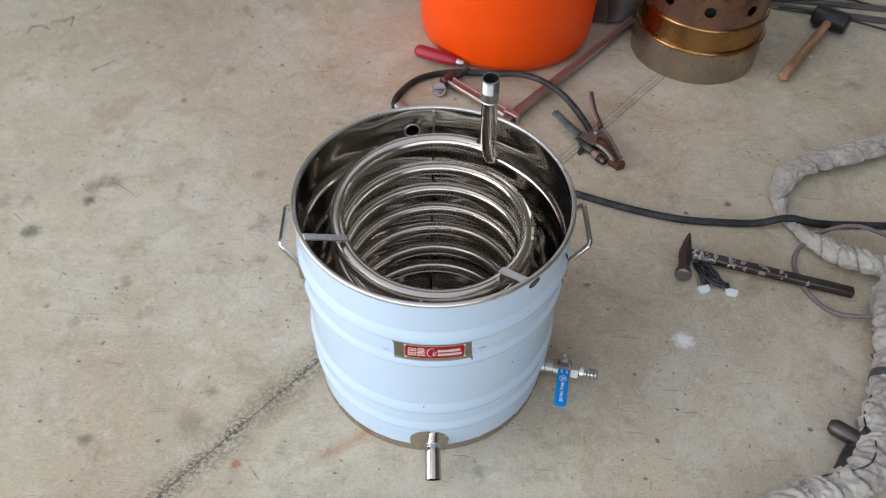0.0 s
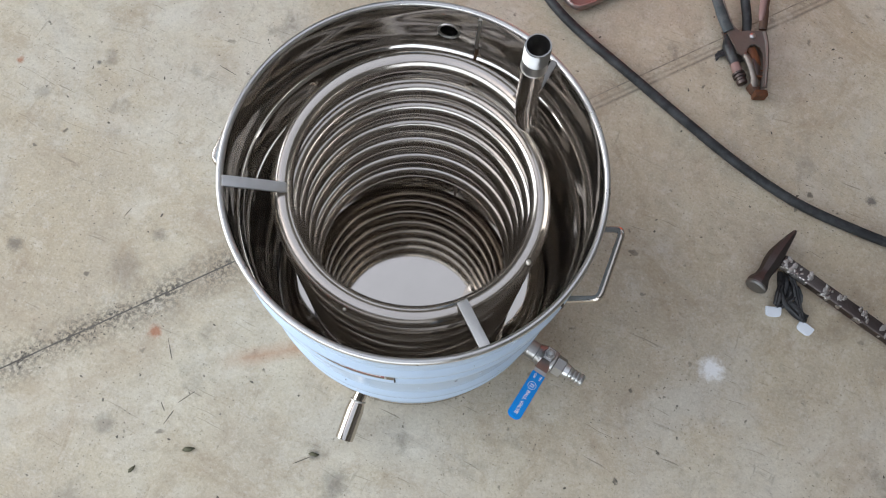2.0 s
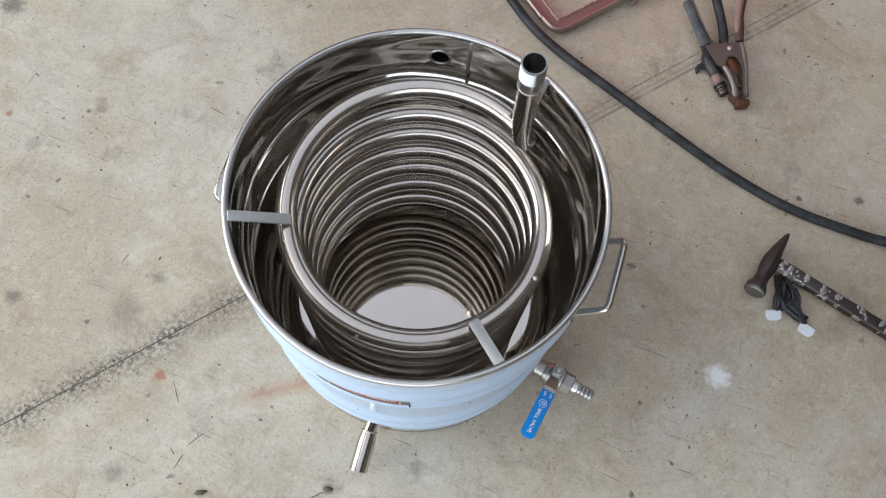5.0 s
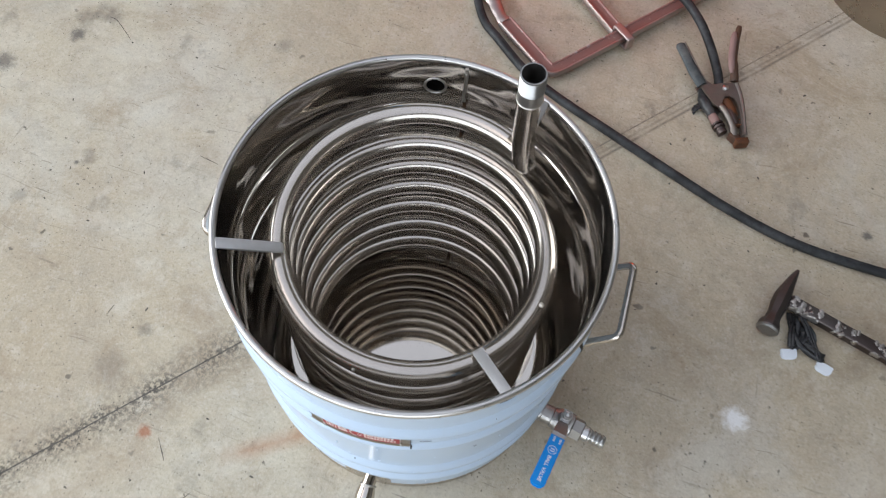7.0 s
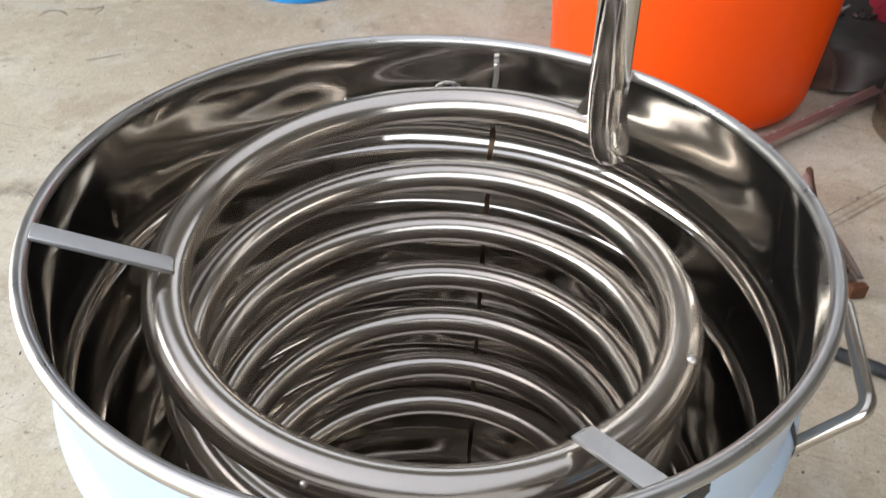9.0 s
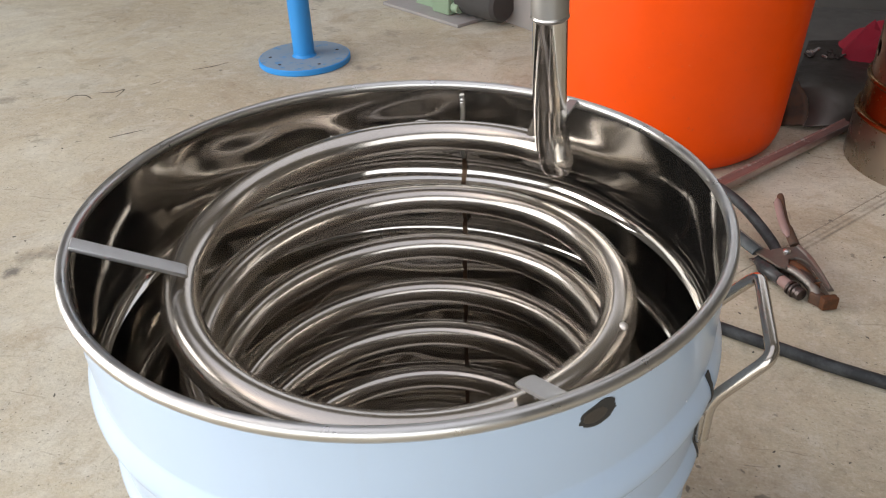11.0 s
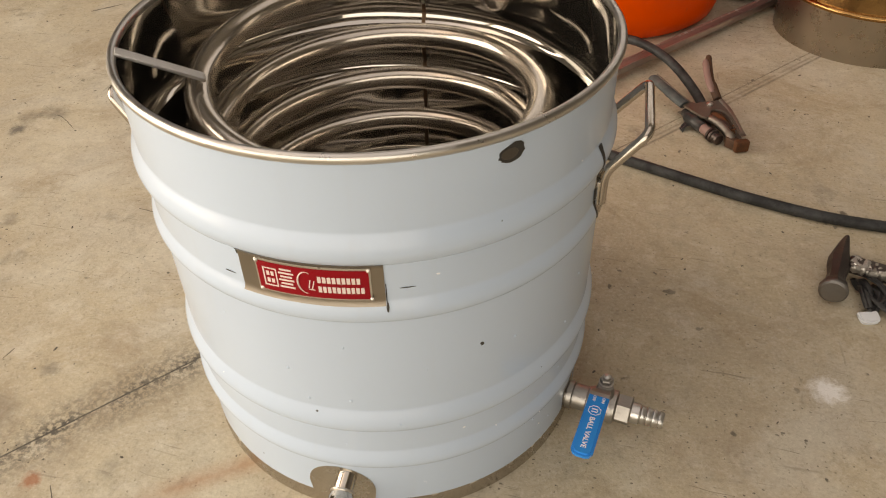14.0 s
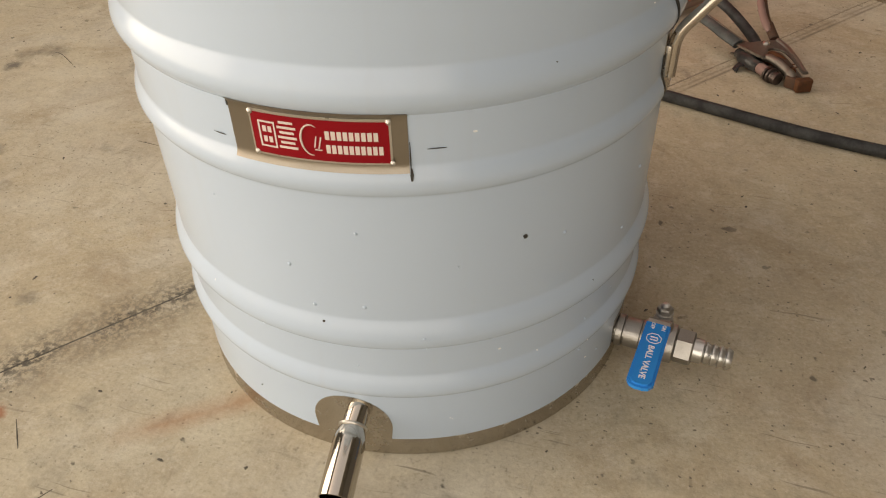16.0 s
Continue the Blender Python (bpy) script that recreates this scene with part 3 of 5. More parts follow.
def on_shell(u, z, off=0.0, centre=-90.0):
    """A point of the drum's outside: u metres round from the angle centre, z up."""
    r = shell(z) + off
    return polar(r, centre + math.degrees(u / 0.2085), z)


def shell_patch(width, z0, z1, centre, off, rows=24, cols=24, thick=0.0008):
    """A thin sheet that lies on the drum; width(z) gives its left and right edge."""
    verts, faces = [], []
    for layer in (off, off - thick):
        for i in range(rows + 1):
            z = z0 + (z1 - z0) * i / rows
            a, b = width(z)
            verts += [on_shell(a + (b - a) * j / cols, z, layer, centre) for j in range(cols + 1)]
    w, half = cols + 1, (rows + 1) * (cols + 1)
    for i in range(rows):
        for j in range(cols):
            q = i * w + j
            faces += [(q, q + 1, q + w + 1, q + w), (half + q, half + q + w, half + q + w + 1, half + q + 1)]
    edge = [j for j in range(w)] + [i * w + cols for i in range(1, rows + 1)] + [rows * w + j for j in range(cols - 1, -1, -1)] + [i * w for i in range(rows - 1, 0, -1)]
    for a, b in zip(edge, edge[1:] + edge[:1]):
        faces.append((a, b, half + b, half + a))
    return from_lists(verts, faces)


HOLE_AT, HOLE_Z, HOLE_R = 104.5, 0.3680, 0.0125


def drum_wall(off, z0, z1, n=256, rows=320):
    """The sheet of the drum's side at an offset from its outside, with the overflow hole cut through."""
    verts, faces = [], []
    for i in range(rows + 1):
        z = z0 + (z1 - z0) * i / rows
        verts += [polar(shell(z) + off, 360.0 * j / n, z) for j in range(n)]
    dz = (z1 - z0) / rows
    jc, ic = round(HOLE_AT / 360 * n), round((HOLE_Z - z0) / dz)
    j0, j1, i0, i1 = jc - 4, jc + 4, ic - 16, ic + 16
    for i in range(rows):
        for j in range(n):
            if not (i0 <= i < i1 and j0 <= j < j1):
                p = (j + 1) % n
                faces.append((i * n + j, i * n + p, (i + 1) * n + p, (i + 1) * n + j))
    loop = [(i0, j) for j in range(j0, j1)] + [(i, j1) for i in range(i0, i1)] + [(i1, j) for j in range(j1, j0, -1)] + [(i, j0) for i in range(i1, i0, -1)]
    base = len(verts)
    for i, j in loop:
        du, dv = radians(360 * j / n - HOLE_AT) * 0.21, z0 + i * dz - HOLE_Z
        s = HOLE_R / math.hypot(du, dv)
        z = HOLE_Z + dv * s
        verts.append(polar(shell(z) + off, HOLE_AT + math.degrees(du * s / 0.21), z))
    for q in range(len(loop)):
        p = (q + 1) % len(loop)
        faces.append((loop[q][0] * n + loop[q][1], loop[p][0] * n + loop[p][1], base + p, base + q))
    return from_lists(verts, faces)


COIL_R, COIL_TUBE = 0.1495, 0.0126
COIL_AT = Vector((-0.001, -0.0015, 0.0))
# heights of the tube at the back of the drum, turn by turn
COIL_BACK = (0.3958, 0.3362, 0.2872, 0.2375, 0.1865, 0.1310, 0.0785, 0.0500)


def coil_z(a):
    """The height of the coil's middle line over the turned angle in degrees."""
    u = (a - 90) / 360
    k = min(6, max(0, math.floor(u)))
    level = COIL_BACK[k] + (COIL_BACK[k + 1] - COIL_BACK[k]) * (u - k)
    return max(0.058, level - 0.0050 * (1 - math.sin(radians(a))))


def drum():
    d = thing("cooling_drum", (0, 0, 0), "white enamelled steel drum with a bright coil and blue tap", "drum")
    part("outer_shell", drum_wall(0.0, 0.0205, TOP), ENAMEL, d, "white enamelled side with four raised beads")
    part("inner_wall", drum_wall(-0.0014, 0.016, TOP), STEEL_IN, d, "mirror-polished stainless inner wall")
    # bare foot band, a little behind the paint
    part("foot_band", lathe([(0.2046, 0.0), (0.2056, 0.0008), (0.2052, 0.012), (0.2052, 0.024), (0.2040, 0.024), (0.2040, 0.0)], 160, closed=True), STEEL_BARE, d, "bare brushed steel foot band")
    part("bottom_plate", lathe([(0.0, 0.0215), (0.10, 0.0215), (0.165, 0.0215), (0.178, 0.0221), (0.188, 0.0237), (0.196, 0.0267), (0.2005, 0.0305), (0.2032, 0.036), (0.2034, 0.012), (0.0, 0.012)], 160), STEEL_PLATE, d, "polished steel bottom plate")
    rim = [(0.2108 + 0.0038 * math.cos(a), 0.4148 + 0.0042 * math.sin(a)) for a in [2 * math.pi * i / 14 for i in range(14)]]
    part("rim", lathe(rim, 200, closed=True), STEEL_RIM, d, "rolled bright steel rim")
    # welded seam up the inside
    seam = [polar(shell(z) - 0.0019, 94.4 + 0.25 * noise.noise(Vector((z * 60, 0, 0))), z) for z in [0.345 + 0.062 * i / 60 for i in range(61)]]
    part("wall_seam", sweep(seam, [0.0021 + 0.0006 * noise.noise(Vector((i * 0.9, 3, 1))) for i in range(61)], 8), STEEL_WELD, d, "bright welded seam")
    part("seam_tint", shell_patch(lambda z: tuple(0.0021 * k * (1 + 0.8 * noise.noise(Vector((z * 160, k, 3)))) for k in (-1, 1)), 0.03, 0.389, 94.4, -0.0016, 90, 3, 0.0006), HEAT_TINT, d, "dark brown heat tint beside the seam")
    # collar of the overflow hole
    ring = []
    for i in range(40):
        a = 2 * math.pi * i / 40
        u, v = (HOLE_R + 0.0005) * math.cos(a), (HOLE_R + 0.0005) * math.sin(a)
        ring.append(polar(shell(HOLE_Z + v) - 0.0012, HOLE_AT + math.degrees(u / 0.21), HOLE_Z + v))
    part("overflow_collar", sweep(ring + ring[:1], [0.0016 + 0.0005 * noise.noise(Vector((i * 0.8, 1, 7))) for i in range(41)], 8, caps=False), STEEL_WELD, d, "welded collar of the overflow hole")
    out = HOLE_AT
    stubm = [polar(0.2075, out, HOLE_Z), polar(0.2235, out, HOLE_Z)]
    overflow = part("overflow_pipe", pipe(stubm, HOLE_R + 0.001, HOLE_R), STEEL_TUBE, d, "short stainless overflow pipe")
    # closing disc painted black in place of the pipe's shaded depth
    part("pipe_dark_end", sweep([polar(0.2195, out, HOLE_Z), polar(0.2245, out, HOLE_Z)], HOLE_R - 0.0002, 20), VOID, overflow, "black end disc standing for the unlit pipe depth")

    # the coil
    last = 90 + 360 * 6 + 182
    pts = []
    for i in range(0, 900):
        a = 56 + (last - 56) * i / 899
        wob = 0.0007 * noise.noise(Vector((a * 0.013, 0.5, 2.0)))
        pts.append(polar(COIL_R + wob, a, coil_z(a)) + COIL_AT)
    e = pts[-1]
    tail = [Vector((e.x + 0.010, e.y - 0.010, e.z)), Vector((0.017, -0.175, 0.062)), Vector((0.018, -0.196, 0.0585))]
    pts = pts[:-4] + glide([pts[-4], *tail], 5)[1:]
    part("coil", sweep(pts, COIL_TUBE, 20), STEEL_TUBE, d, "seven-turn coil of bright stainless tube")
    # weld pips left on the tube
    for a, up, r in ((352.0, 0.0108, 0.0034), (268.0, 0.0050, 0.0022), (131.0, 0.0118, 0.0012)):
        c = polar(COIL_R + math.sqrt(COIL_TUBE ** 2 - up ** 2), a, coil_z(a) + up) + COIL_AT
        part("weld_pip", lathe([(0.0, r * 0.7), (r * 0.5, r * 0.6), (r * 0.85, r * 0.25), (r, -r * 0.3)], 10), STEEL_WELD, d).matrix_local = Matrix.Translation(c)
    # upright inlet with its threaded nipple
    base, top = Vector((0.0778, 0.1250, 0.3945)), Vector((0.0748, 0.1188, 0.5075))
    axis = (top - base).normalized()
    L = (top - base).length
    lean = Vector((0.0090, -0.0085, 0))
    stem, girth = [], []
    for s, r, k in ((-0.0100, 0.0030, 1.06), (-0.0092, 0.0066, 1.03), (-0.0065, 0.0102, 0.98), (-0.002, 0.0122, 0.84), (0.004, 0.0130, 0.62), (0.013, 0.0130, 0.36), (0.026, 0.0128, 0.12), (0.045, 0.0128, 0), (0.075, 0.0126, 0), (0.10, 0.0126, 0), (L, 0.0126, 0)):
        stem.append(base + axis * s + lean * k)
        girth.append(r)
    inlet = part("inlet_pipe", join(sweep(stem[:8], girth[:8], 32), pipe(stem[7:], girth[7:], 0.0112, 32)), STEEL_PIPE, d, "upright bright stainless inlet pipe with a rounded foot")
    ridges = [0.0133] * 26 + [0.0131 + (0.0005 if i % 2 else 0.0) for i in range(34)] + [0.0130] * 4
    part("threaded_nipple", pipe([top + axis * (0.041 * i / 63) for i in range(64)], ridges, 0.0116, 36), STEEL_LEVER, inlet, "threaded steel pipe nipple")
    part("weld_ring", sweep([top - axis * 0.002, top, top + axis * 0.002], [0.0126, 0.0140, 0.0130], 28, caps=False), STEEL_WELD, inlet)
    c = polar(COIL_R, 57, coil_z(57)) + COIL_AT
    part("weld_fillet", sweep(glide([c + Vector((-0.018, 0.008, 0.009)), c + Vector((-0.008, 0.0, 0.012)), c + Vector((-0.002, -0.012, 0.003))], 6), 0.0032, 8), STEEL_WELD, inlet)
    g0 = base + axis * 0.012 + Vector((-0.010, 0.002, 0))
    gm = basis(g0, Vector((-0.85, 0.5, -0.05)))
    part("gusset", slab([(0.0, -0.0), (0.016, -0.004), (0.004, 0.022), (-0.002, 0.030)], gm @ pose(0, 0, -0.003, 90, 0, 0), -0.0012, 0.0012, 0.0004), STEEL_TUBE, inlet, "small triangular gusset plate")
    lug = polar(0.2085, 66, 0.417)
    root = Vector((0.0800, 0.1310, 0.4200))
    part("stay_lug", box(basis((lug + root) / 2, lug - root), (lug - root).length, 0.0075, 0.0028, 0.0006), NICKEL, inlet, "flat steel stay to the rim")

    # flat stays from the wall to the coil
    for p, q in ((Vector((-0.1253, -0.0726, 0.3855)), Vector((-0.1792, -0.1047, 0.4180))), (Vector((0.1067, -0.1010, 0.3690)), Vector((0.1520, -0.1415, 0.3890)))):
        stay = part("flat_stay", box(basis((p + q) / 2, q - p), (q - p).length, 0.0125, 0.0030, 0.0006), STEEL_STAY, d, "flat satin steel stay")
        side = (q - p).normalized()
        part("tack_weld", sweep(glide([p + Vector((-0.006 * side.y, 0.006 * side.x, -0.001)), p + Vector((0, 0, 0.0002)), p + Vector((0.006 * side.y, -0.006 * side.x, -0.001))], 5), 0.0017, 8), STEEL_WELD, stay)

    # two bracket handles, bent from straight rod
    for turn, reach in ((0.0, 1.0), (182.0, 0.76)):
        m = pose(0, 0, 0, 0, 0, turn)
        out = 0.2135 + 0.031 * reach
        rows = [polar(0.2137, -8.5, 0.284), polar(0.2139, -8.5, 0.315), polar(out, -6.3, 0.3545), polar(out + 0.001, 14.6, 0.3545), polar(0.2139, 17.0, 0.315), polar(0.2137, 17.0, 0.284)]
        bow = part("handle", sweep([m @ p for p in bent(rows, 0.010)], 0.0043, 14), STEEL_TUBE, d, "bent steel rod handle")
        for a in (-8.5, 17.0):
            at = m @ polar(0.2112, a, 0.297)
            part("handle_foot", box(basis(at, m @ polar(1, a, 0)), 0.0042, 0.016, 0.024, 0.001), STEEL_BARE, bow, "dark welded handle foot")
            part("bare_patch", shell_patch(lambda z: (-0.009, 0.009), 0.262, 0.318, a + turn, 0.0004, 10, 6), STEEL_BARE, bow, "unpainted steel patch")

    # nameplate: bare steel field, red plate, printed shapes
    def at_angle(deg):
        return radians(deg + 90.0) * 0.2085

    field = part("nameplate", shell_patch(lambda z: (at_angle(-101.6), at_angle(-70.6)), 0.283, 0.3235, -90, 0.0006, 14, 32), STEEL_FIELD, d, "bare steel field with a red company plate")
    u0, u1, za, zb = at_angle(-97.0), at_angle(-73.6), 0.2905, 0.3185
    part("plate_frame", shell_patch(lambda z: (u0 - 0.0014, u1 + 0.0014), za - 0.0014, zb + 0.0014, -90, 0.0016, 10, 32, 0.001), STEEL_RIM, field, "thin bright frame")
    part("red_plate", shell_patch(lambda z: (u0, u1), za, zb, -90, 0.0019, 10, 32, 0.0008), RED_PLATE, field, "red printed plate")

    def printed(a, b, lo, hi, slant=0.0):
        return shell_patch(lambda z: (u0 + a + slant * (z - za), u0 + b + slant * (z - za)), za + lo, za + hi, -90, 0.00215, 3, 4, 0.0003)

    square = join(*[printed(0.0045, 0.0056, 0.005, 0.0230), printed(0.0148, 0.0158, 0.005, 0.0230), printed(0.0056, 0.0148, 0.0219, 0.0230), printed(0.0056, 0.0148, 0.005, 0.0061),
                    printed(0.0072, 0.0096, 0.0155, 0.0195), printed(0.0108, 0.0132, 0.0155, 0.0195), printed(0.0072, 0.0096, 0.0085, 0.0125), printed(0.0108, 0.0132, 0.0085, 0.0125)])
    part("printed_square", square, PRINT, field, "pale printed square emblem")
    bars = join(*[printed(0.0172 + 0.0014 * (q % 2), 0.0292 - 0.0014 * (q % 2), 0.0058 + 0.0034 * q, 0.0074 + 0.0034 * q) for q in range(6)])
    part("printed_bars", bars, PRINT, field, "pale printed bar emblem")
    arc = []
    for i in range(21):
        a = radians(60 + 215 * i / 20)
        arc.append(on_shell(u0 + 0.0385 + 0.0066 * math.cos(a), za + 0.0140 + 0.0105 * math.sin(a), 0.0021, -90))
    swoosh = sweep(arc, [0.0002 + 0.0005 * math.sin(math.pi * i / 20) for i in range(21)], 6)
    part("printed_swoosh", join(swoosh, printed(0.0378, 0.0386, 0.009, 0.0168, 0.2), printed(0.0400, 0.0408, 0.0085, 0.0165, 0.25), printed(0.0400, 0.0445, 0.0072, 0.0079)), PRINT, field, "pale printed swoosh emblem")
    for lo, hi, w in ((0.0152, 0.0210, 0.0325), (0.0058, 0.0116, 0.0350)):
        n = 9 if w < 0.034 else 10
        for q in range(n):
            part("printed_bar", printed(0.0472 + w * q / n, 0.0472 + w * (q + 0.72) / n, lo, hi), PRINT, field)
    for u, z in ((u0, zb), (u1, zb), (u0 + 0.001, za), (u1 + 0.001, za)):
        p = on_shell(u, z, 0.0022, -90)
        part("tack_weld", sweep([p - Vector((0, -0.0016, 0)), p, p + Vector((0, -0.0012, 0.0002))], [0.0008, 0.0019, 0.0004], 8), STEEL_WELD, field)
    # torn corners of the film round the field
    for u, z, w, h in ((at_angle(-101.8), 0.3205, 0.0016, 0.006), (at_angle(-70.3), 0.282, 0.0022, 0.007), (at_angle(-70.4), 0.293, 0.0008, 0.022), (at_angle(-66.0), 0.2985, 0.012, 0.0006), (at_angle(-105.0), 0.2950, 0.010, 0.0006)):
        part("paint_chip", shell_patch(lambda z_, u=u, w=w, z=z, h=h: (u - w / 2 * (1 - abs(z_ - z) / h), u + w / 2 * (1 - abs(z_ - z) / h)), z - h / 2, z + h / 2, -90, 0.0007, 4, 3, 0.0004), CHIP_BLACK, d)

    # worn oval below the rim and scattered chips
    def oval(u, z, rx, rz, centre, off, material, name, label=""):
        w = lambda zz: tuple(u + s * rx * math.sqrt(max(0.0, 1 - ((zz - z) / rz) ** 2)) * (1 + 0.4 * noise.noise(Vector((zz * 700, s * 3 + u * 50, 2)))) for s in (-1, 1))
        part(name, shell_patch(w, z - rz * 0.99, z + rz * 0.99, centre, off, 12, 6, 0.0004), material, d, label)

    oval(0, 0.3975, 0.0104, 0.0072, -44.1, 0.0004, CHIP_BLACK, "paint_chip")
    oval(0.0030, 0.4005, 0.0072, 0.0058, -44.1, 0.00045, CHIP_BLACK, "paint_chip")
    oval(-0.0015, 0.3978, 0.0070, 0.0046, -44.1, 0.0006, BENT_DARK, "worn_spot", "bare oval spot ground through the enamel")
    for a, z, w, h in ((-12.9, 0.336, 0.0062, 0.030), (-10.6, 0.288, 0.0070, 0.030), (19.3, 0.300, 0.0045, 0.03)):
        part("paint_tear", shell_patch(lambda z_, w=w, z=z, h=h: (-w / 2 * max(0.04, 0.5 + (z_ - z) / h), w / 2 * max(0.04, 0.5 + (z_ - z) / h) * (1 + 0.5 * noise.noise(Vector((z_ * 300, w * 900, 1))))), z - h / 2, z + h / 2, a, 0.0009, 10, 3, 0.0005), CHIP_BLACK, d, "black tear in the enamel beside the handle")
    rng = random.Random(5)
    for i in range(14):
        a, z, r = rng.uniform(-125, -20), rng.uniform(0.04, 0.40), rng.uniform(0.0003, 0.0008)
        oval(0, z, r * rng.uniform(0.7, 2.2), r, a, 0.0004, CHIP_BLACK if rng.random() < 0.5 else WHITE_INK, "paint_chip")
    oval(0, 0.217, 0.0017, 0.0019, -49.4, 0.0005, CHIP_BLACK, "paint_chip")
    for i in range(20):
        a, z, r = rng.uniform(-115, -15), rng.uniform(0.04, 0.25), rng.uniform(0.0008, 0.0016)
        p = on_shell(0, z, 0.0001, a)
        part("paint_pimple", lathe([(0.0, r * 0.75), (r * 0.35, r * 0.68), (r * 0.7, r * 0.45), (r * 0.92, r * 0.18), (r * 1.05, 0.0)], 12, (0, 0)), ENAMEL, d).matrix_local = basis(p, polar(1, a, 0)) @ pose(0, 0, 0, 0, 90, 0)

    # coil outlet at the foot, in an arch of bare steel
    uc = at_angle(-86.9)

    def arch(z):
        h = max(0.0, z - 0.036)
        w = 0.0335 * math.sqrt(max(0.0, 1 - (h / 0.0325) ** 2)) if z > 0.036 else 0.0335 - 0.10 * (0.036 - z)
        return uc - w, uc + w

    outlet = part("outlet", shell_patch(arch, 0.0195, 0.0683, -90, 0.0006, 24, 20), STEEL_BARE, d, "arch of bare polished steel round the outlet")
    a, b, c = Vector((0.0180, -0.2020, 0.0560)), Vector((0.0178, -0.2190, 0.0490)), Vector((0.0230, -0.2735, 0.0315))
    part("stub", sweep([Vector((0.018, -0.196, 0.0585)), a, b], 0.0094, 24), STEEL_BRIGHT, outlet)
    ax = (c - b).normalized()
    part("outlet_pipe", pipe([b, b + ax * 0.006, b + ax * 0.014, c], [0.0102, 0.0118, 0.0131, 0.0134], [0.0085, 0.0104, 0.0119, 0.0123], 32), STEEL_BRIGHT, outlet, "short downward stainless outlet pipe")
    bead = []
    side, up = ax.cross(Vector((0, 0, 1))).normalized(), None
    up = side.cross(ax)
    for i in range(33):
        q = 2 * math.pi * i / 32
        bead.append(b + side * 0.0104 * math.cos(q) + up * 0.0104 * math.sin(q))
    part("weld_ring", sweep(bead, [0.0014 + 0.0006 * noise.noise(Vector((i * 1.7, 4, 4))) for i in range(33)], 8, caps=False), STEEL_WELD, outlet)

    ball_valve(d)


VALVE_ANGLE, VALVE_Z, VALVE_WAY, VALVE_DROP = -9.3, 0.029, -7.5, -0.01


def ball_valve(d):
    ang, z = VALVE_ANGLE, VALVE_Z
    ax = polar(1, VALVE_WAY, 0)
    o = polar(0.2040, ang, z)
    lever_way = Vector((ax.y, -ax.x, 0)) * 1.0
    up = Vector((0, 0, 1))

    def at(s, lift=0.0, out=0.0):
        return o + ax * s + up * lift + lever_way * out

    v = part("ball_valve", sweep([at(0.024), at(0.025), at(0.030), at(0.034), at(0.050), at(0.0545), at(0.0555)], [0.0125, 0.0150, 0.0158, 0.0176, 0.0180, 0.0178, 0.0140], 36), NICKEL, d, "nickel-plated ball valve with a blue lever")
    part("bare_patch", shell_patch(lambda zz: (-0.016, 0.016), 0.0205, 0.052, ang, 0.0004, 10, 8), STEEL_BARE, v, "unpainted steel patch")
    part("inlet_nipple", sweep([at(0.0), at(0.010), at(0.0105), at(0.024)], [0.0120, 0.0120, 0.0138, 0.0138], 28), NICKEL, v, angle=25)
    part("inlet_collar", sweep([at(0.0025), at(0.0032), at(0.0085), at(0.0092)], [0.0135, 0.0150, 0.0150, 0.0135], 28), NICKEL, v, "worn collar")
    hexm = lambda s0, s1, r: sweep([at(s0), at(s0 + 0.0015), at(s1 - 0.0015), at(s1)], [r - 0.0015, r, r, r - 0.0015], 6)
    part("hex_end", hexm(0.0550, 0.0715, 0.0158), NICKEL, v, smooth=False)
    prof, rad = [0.071, 0.0716, 0.0795, 0.0803], [0.0102, 0.0112, 0.0112, 0.0098]
    for i in range(4):
        s = 0.0806 + i * 0.0061
        prof += [s, s + 0.0012, s + 0.0020, s + 0.0056, s + 0.0060]
        rad += [0.0088, 0.0100, 0.0100, 0.0084, 0.0082]
    part("hose_barb", sweep([at(s) for s in prof], rad, 28), STEEL_SATIN, v, "ribbed bright hose barb", angle=30)
    part("bonnet", sweep([at(0.041, 0.010), at(0.041, 0.022), at(0.041, 0.028)], [0.0105, 0.0098, 0.0080], 20), NICKEL, v)
    part("stem", sweep([at(0.041, 0.022), at(0.041, 0.0425)], 0.0040, 14), NICKEL, v)
    part("stem_nut", sweep([at(0.041, 0.0345), at(0.041, 0.0355), at(0.041, 0.0395), at(0.041, 0.0405)], [0.0062, 0.0070, 0.0070, 0.0058], 6), NICKEL, v, smooth=False)
    part("stem_washer", sweep([at(0.041, 0.0338), at(0.041, 0.0343), at(0.041, 0.0350), at(0.041, 0.0353)], [0.0070, 0.0078, 0.0078, 0.0070], 20), STEEL_RIM, v)
    part("stem_end", sweep([at(0.041, 0.040), at(0.041, 0.0432), at(0.041, 0.0440)], [0.0036, 0.0034, 0.0016], 14), STEEL_SATIN, v)
    # lever: plate over the stem, a step down, then the vinyl grip
    line = [(-0.0085, 0.0318), (0.010, 0.0318), (0.024, 0.0450), (0.032, 0.0505), (0.046, 0.0515)]
    verts, faces = [], []
    for s, lift in line:
        for w in ((-0.0062, 0.0062) if s < 0.012 else (-0.0092, 0.0092)):
            for t in (0.0, 0.0022):
                verts.append(at(0.041 + w, lift + t, s))
    for i in range(len(line) - 1):
        a, b = i * 4, i * 4 + 4
        faces += [(a, b, b + 1, a + 1), (a + 2, a + 3, b + 3, b + 2), (a + 1, b + 1, b + 3, a + 3), (a, a + 2, b + 2, b)]
    faces += [(0, 1, 3, 2), (len(verts) - 4, len(verts) - 2, len(verts) - 1, len(verts) - 3)]
